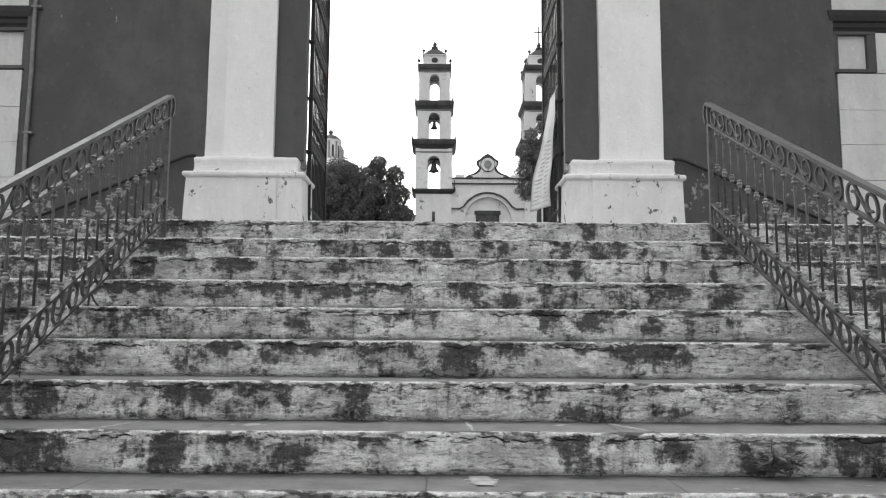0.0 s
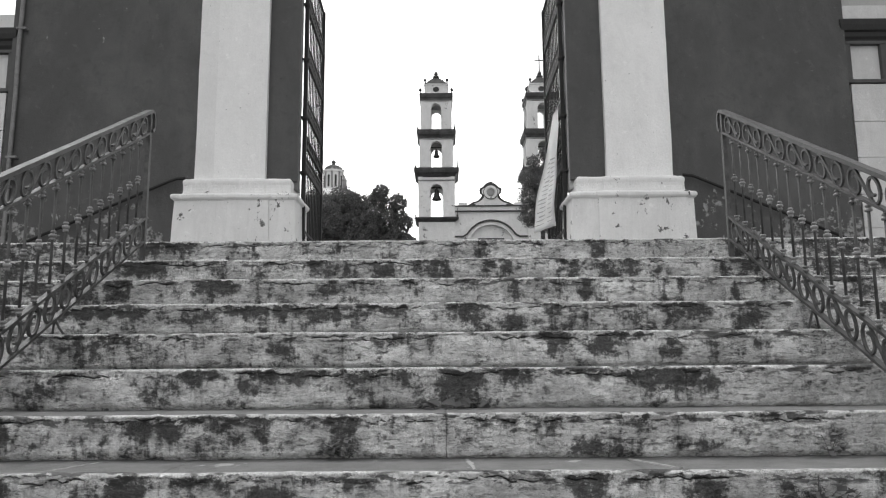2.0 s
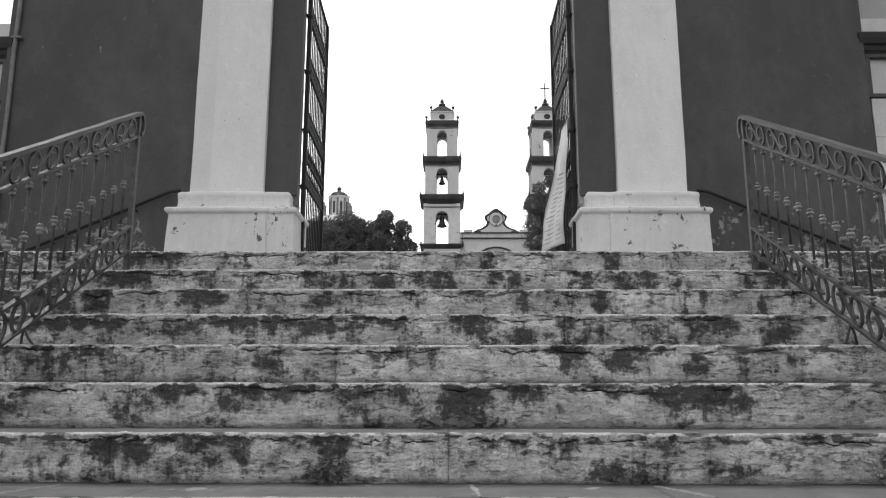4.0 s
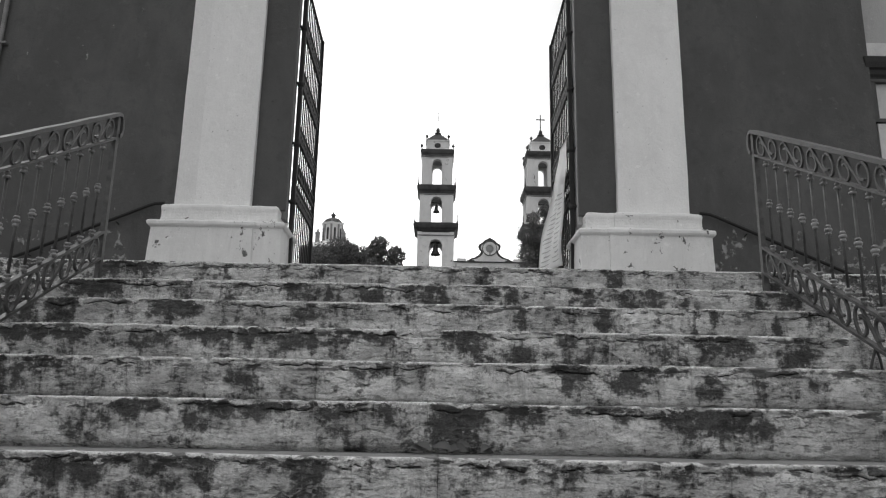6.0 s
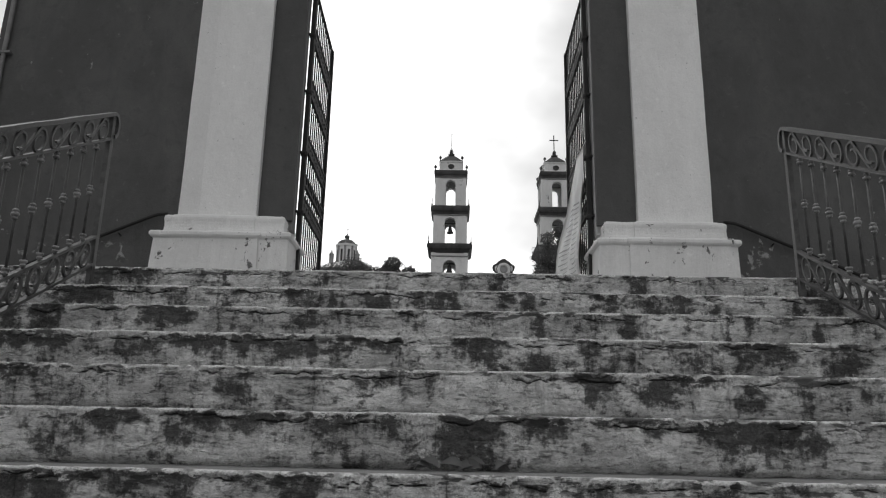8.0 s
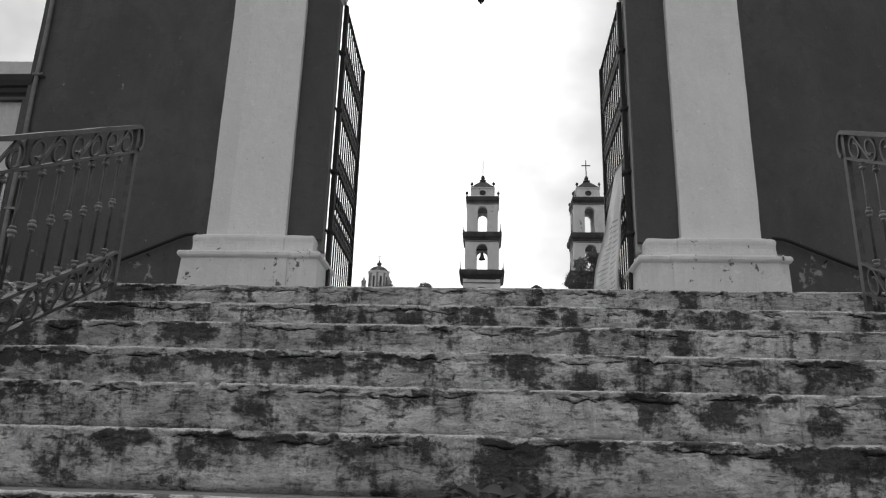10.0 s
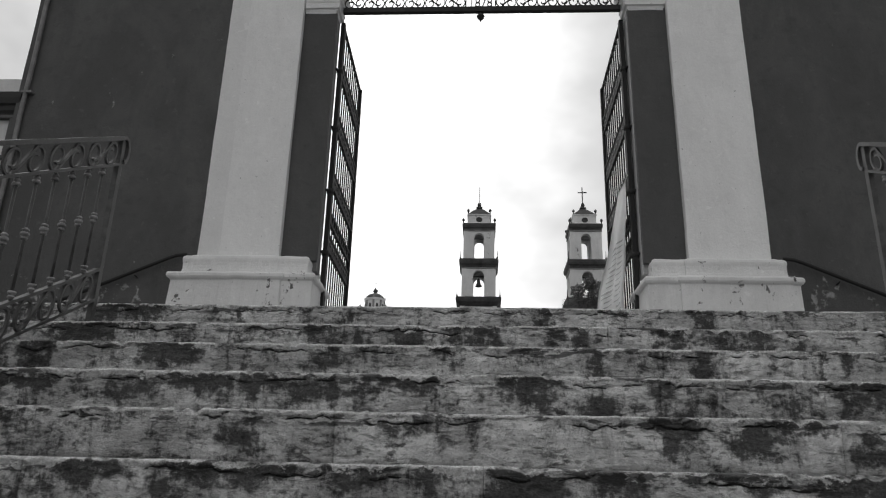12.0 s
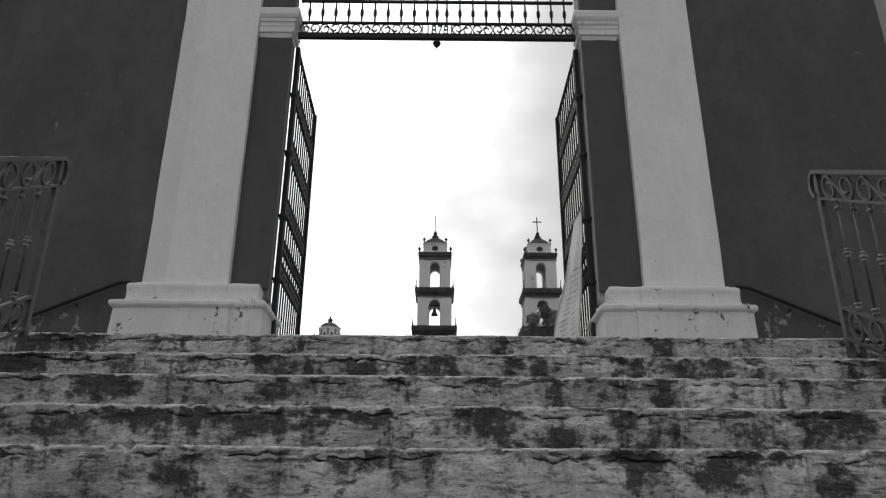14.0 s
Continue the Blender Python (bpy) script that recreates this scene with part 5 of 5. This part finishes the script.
def build_tree(name, at, height, clumps, leaf, count, seed, label):
    """A tapered trunk with limbs and a crown of single leaves gathered in clumps (x, y, z, radius)."""
    rng = random.Random(seed)
    tree = thing(name, label, "tree", at, "trees below the church")
    bm = bmesh.new()
    fork = height * 0.45
    pts = [Vector((0.15 * math.sin(i), 0.1 * math.cos(2 * i), fork * i / 5)) for i in range(6)]
    for i in range(5):
        lathe(bm, [(0.26 - 0.03 * i, pts[i].z), (0.23 - 0.03 * i, pts[i + 1].z)], (pts[i].x, pts[i].y, 0), 8)
    for cx, cy, cz, r in clumps:
        tip = Vector((cx, cy, cz))
        start = pts[-1] if cz > fork else pts[3]
        mid = (start + tip) / 2 + Vector((rng.uniform(-.3, .3), rng.uniform(-.3, .3), -0.3))
        side = Vector((1, 0.3, 0))
        sweep(bm, [start, mid], side, 0.15, 0.15, 6)
        sweep(bm, [mid, tip], side, 0.08, 0.08, 6)
    part("trunk", bm, BARK, tree)
    verts, faces = [], []
    total = sum(r ** 2 for *_, r in clumps)
    for cx, cy, cz, r in clumps:
        for _ in range(int(count * r * r / total)):
            d = Vector((rng.gauss(0, 1), rng.gauss(0, 1), rng.gauss(0, 1))).normalized()
            lump = 0.78 + 0.42 * noise.noise((d.x * 2.2 + cx, d.y * 2.2, d.z * 2.2 + seed))
            q = Vector((cx, cy, cz)) + d * (r * lump * rng.uniform(0.45, 1.0) ** 0.45)
            n = (d + Vector((rng.gauss(0, .7), rng.gauss(0, .7), rng.gauss(0, .7)))).normalized()
            a = n.orthogonal().normalized() * leaf * rng.uniform(0.6, 1.3)
            b = n.cross(a).normalized() * leaf * rng.uniform(0.35, 0.6)
            k = len(verts)
            verts += [q - a, q + b, q + a, q - b]
            faces.append((k, k + 1, k + 2, k + 3))
    me = bpy.data.meshes.new("crown")
    me.from_pydata(verts, [], faces)
    me.materials.append(LEAF)
    tagged(piece("crown", me, tree), "dense dark foliage")


def build_trees():
    # west clump, at about 46 m
    g = ground_height(-6, 46)
    build_tree("tree", (-6.1, 46.0, g), 6.6, [(-1.2, 0, 4.4, 1.2), (-0.2, 0.4, 4.95, 1.15), (-0.9, -0.5, 3.4, 1.6), (0.7, 0.1, 3.5, 1.3), (-2.2, 0.2, 3.1, 1.3), (0.4, 0, 2.1, 1.5), (-1.6, 0, 1.9, 1.5), (0.7, 0.2, 4.6, 1.0), (1.3, 0.3, 2.9, 1.2), (-1.9, 0.3, 4.5, 1.0), (1.5, 0.1, 3.9, 0.9), (0.2, -0.2, 4.6, 1.0)], 0.07, 52000, 1,
               "broad dark leafy tree below the church")
    build_tree("tree", (-3.9, 47.5, g), 6.4, [(-0.1, 0, 5.70, 0.75), (-0.5, 0.3, 5.0, 1.05), (0.95, 0, 5.0, 0.8), (0.2, 0, 3.6, 1.4), (1.3, 0.2, 3.8, 0.85), (0.6, 0, 2.3, 1.4), (1.5, 0, 2.4, 0.9), (-1.0, 0.2, 3.4, 1.2), (-1.1, 0, 2.1, 1.2)], 0.07, 42000, 2,
               "rounded dark leafy tree beside the bell tower")
    # east tree before the second tower
    g = ground_height(8, 62)
    build_tree("tree", (8.35, 62.0, g), 10.5, [(-0.5, 0, 8.9, 0.8), (0.5, 0, 9.6, 0.8), (1.3, 0, 8.7, 1.4), (-1.0, 0, 7.4, 1.1), (0.4, 0.2, 7.2, 1.6), (2.0, 0, 7.4, 1.5), (-0.9, 0, 5.8, 1.2), (1.0, 0, 5.4, 1.7), (-0.8, 0, 4.2, 1.3), (1.2, 0, 3.6, 1.6)], 0.068, 40000, 3,
               "tall dark leafy tree in front of the second tower")


# ---- weeds and litter on the steps ----


def build_weed(x, y, z, size, blades, seed, label):
    """A low plant: thin stems, each with small pointed leaves at uneven heights."""
    rng = random.Random(seed)
    bm = bmesh.new()
    stems = []
    for _ in range(max(4, blades // 4)):
        a, far = rng.uniform(0, 2 * math.pi), rng.uniform(0.15, 0.75)
        tip = Vector((math.cos(a) * far * size, -abs(math.sin(a)) * far * size * 0.6, size * rng.uniform(0.35, 1.0)))
        stems.append(tip)
        sweep(bm, [Vector((0, 0, 0)), tip * 0.5 + Vector((0, 0, size * 0.12)), tip], (1, 0.2, 0), 0.0025, 0.0025)
    for _ in range(int(blades * 1.4)):
        tip = rng.choice(stems)
        f = rng.uniform(0.25, 1.0)
        root = tip * f + Vector((0, 0, size * 0.24 * f * (1 - f)))
        a = rng.uniform(0, 2 * math.pi)
        d = Vector((math.cos(a), -abs(math.sin(a)) * 0.7, rng.uniform(-0.25, 0.6))).normalized() * size * rng.uniform(0.24, 0.46)
        w = d.cross(Vector((rng.uniform(-1, 1), rng.uniform(-0.3, 0.3), 1))).normalized() * size * rng.uniform(0.07, 0.13)
        sag = Vector((0, 0, -size * 0.05))
        v = [bm.verts.new(q) for q in (root, root + d * 0.45 - w, root + d + sag, root + d * 0.45 + w)]
        bm.faces.new(v)
    ob = finish("weed", bm, WEED)
    ob.location = (x, y, z)
    tagged(ob, label, "weed", "weeds on the steps")


def build_litter():
    rng = random.Random(8)
    for i in range(9):
        bm = bmesh.new()
        n = 7
        size = rng.uniform(0.032, 0.058)
        top = []
        for k in range(n + 1):
            f = k / n
            w = size * 0.5 * math.sin(math.pi * min(1, f * 0.96 + 0.03))
            zz = 0.012 * math.sin(3 * f) + 0.004
            top.append((bm.verts.new((size * (2 * f - 1), -w, zz + w * 0.4)), bm.verts.new((size * (2 * f - 1), 0, zz)), bm.verts.new((size * (2 * f - 1), w, zz + w * 0.4))))
        for a, b in zip(top, top[1:]):
            bm.faces.new((a[0], a[1], b[1], b[0]))
            bm.faces.new((a[1], a[2], b[2], b[1]))
        ob = finish("fallen_leaf", bm, DRY, smooth=True)
        ob.location = (rng.uniform(-0.12, 0.24), 3.845 + rng.uniform(-0.05, 0.005), 1.072 + rng.uniform(0.0, 0.012))
        ob.rotation_euler = (rng.uniform(0.1, 1.0), rng.uniform(-.3, .3), rng.uniform(-0.9, 0.9))
        tagged(ob, "dry curled leaf lying on a stone step", "leaf", "fallen leaves")


# ---- build ----
build_landing()
build_walls()
for side in (-1, 1):
    build_pier(side)
    build_rod(side)
    build_side_house(side)
    build_leaf(side)
    build_railing(side)
build_pipe()
build_overthrow()
build_banner()
build_church()
build_chapel()
build_trees()
build_weed(1.40, 3.165, 0.703, 0.17, 34, 1, "leafy weed growing from a joint of the steps")
build_weed(1.47, 3.165, 0.703, 0.13, 22, 11, "leafy weed growing from a joint of the steps")
build_weed(1.85, 3.17, 0.703, 0.12, 20, 2, "small weed in a joint of the steps")
build_weed(0.60, 3.165, 0.703, 0.08, 22, 3, "small weed in a joint of the steps")
build_weed(0.68, 3.165, 0.703, 0.06, 16, 13, "small weed in a joint of the steps")
build_weed(-0.43, 3.535, 0.882, 0.10, 40, 4, "low tuft of weed against a riser")
build_weed(-0.36, 3.535, 0.882, 0.07, 26, 14, "low tuft of weed against a riser")
build_weed(0.72, 3.535, 0.882, 0.05, 26, 15, "low tuft of weed against a riser")
build_weed(1.64, 3.53, 0.882, 0.11, 18, 5, "small weed in a joint of the steps")
build_weed(0.10, 3.87, 1.068, 0.07, 18, 16, "small weed among fallen leaves")
build_weed(-2.02, 3.62, 1.068, 0.14, 24, 6, "dry tuft of grass at the foot of the railing")
build_litter()
stairs = build_core()
build_steps(stairs)
for k, (points, width) in enumerate(((((0.15, 3.22), (0.13, 3.52)), 0.022), (((-1.48, 3.22), (-1.37, 3.50)), 0.018), (((0.92, 3.23), (0.80, 3.50)), 0.022), (((0.19, 2.98), (0.17, 3.17)), 0.13))):
    build_mortar(points, (0.881, 0.881, 0.881, 0.702)[k], width, k, stairs)
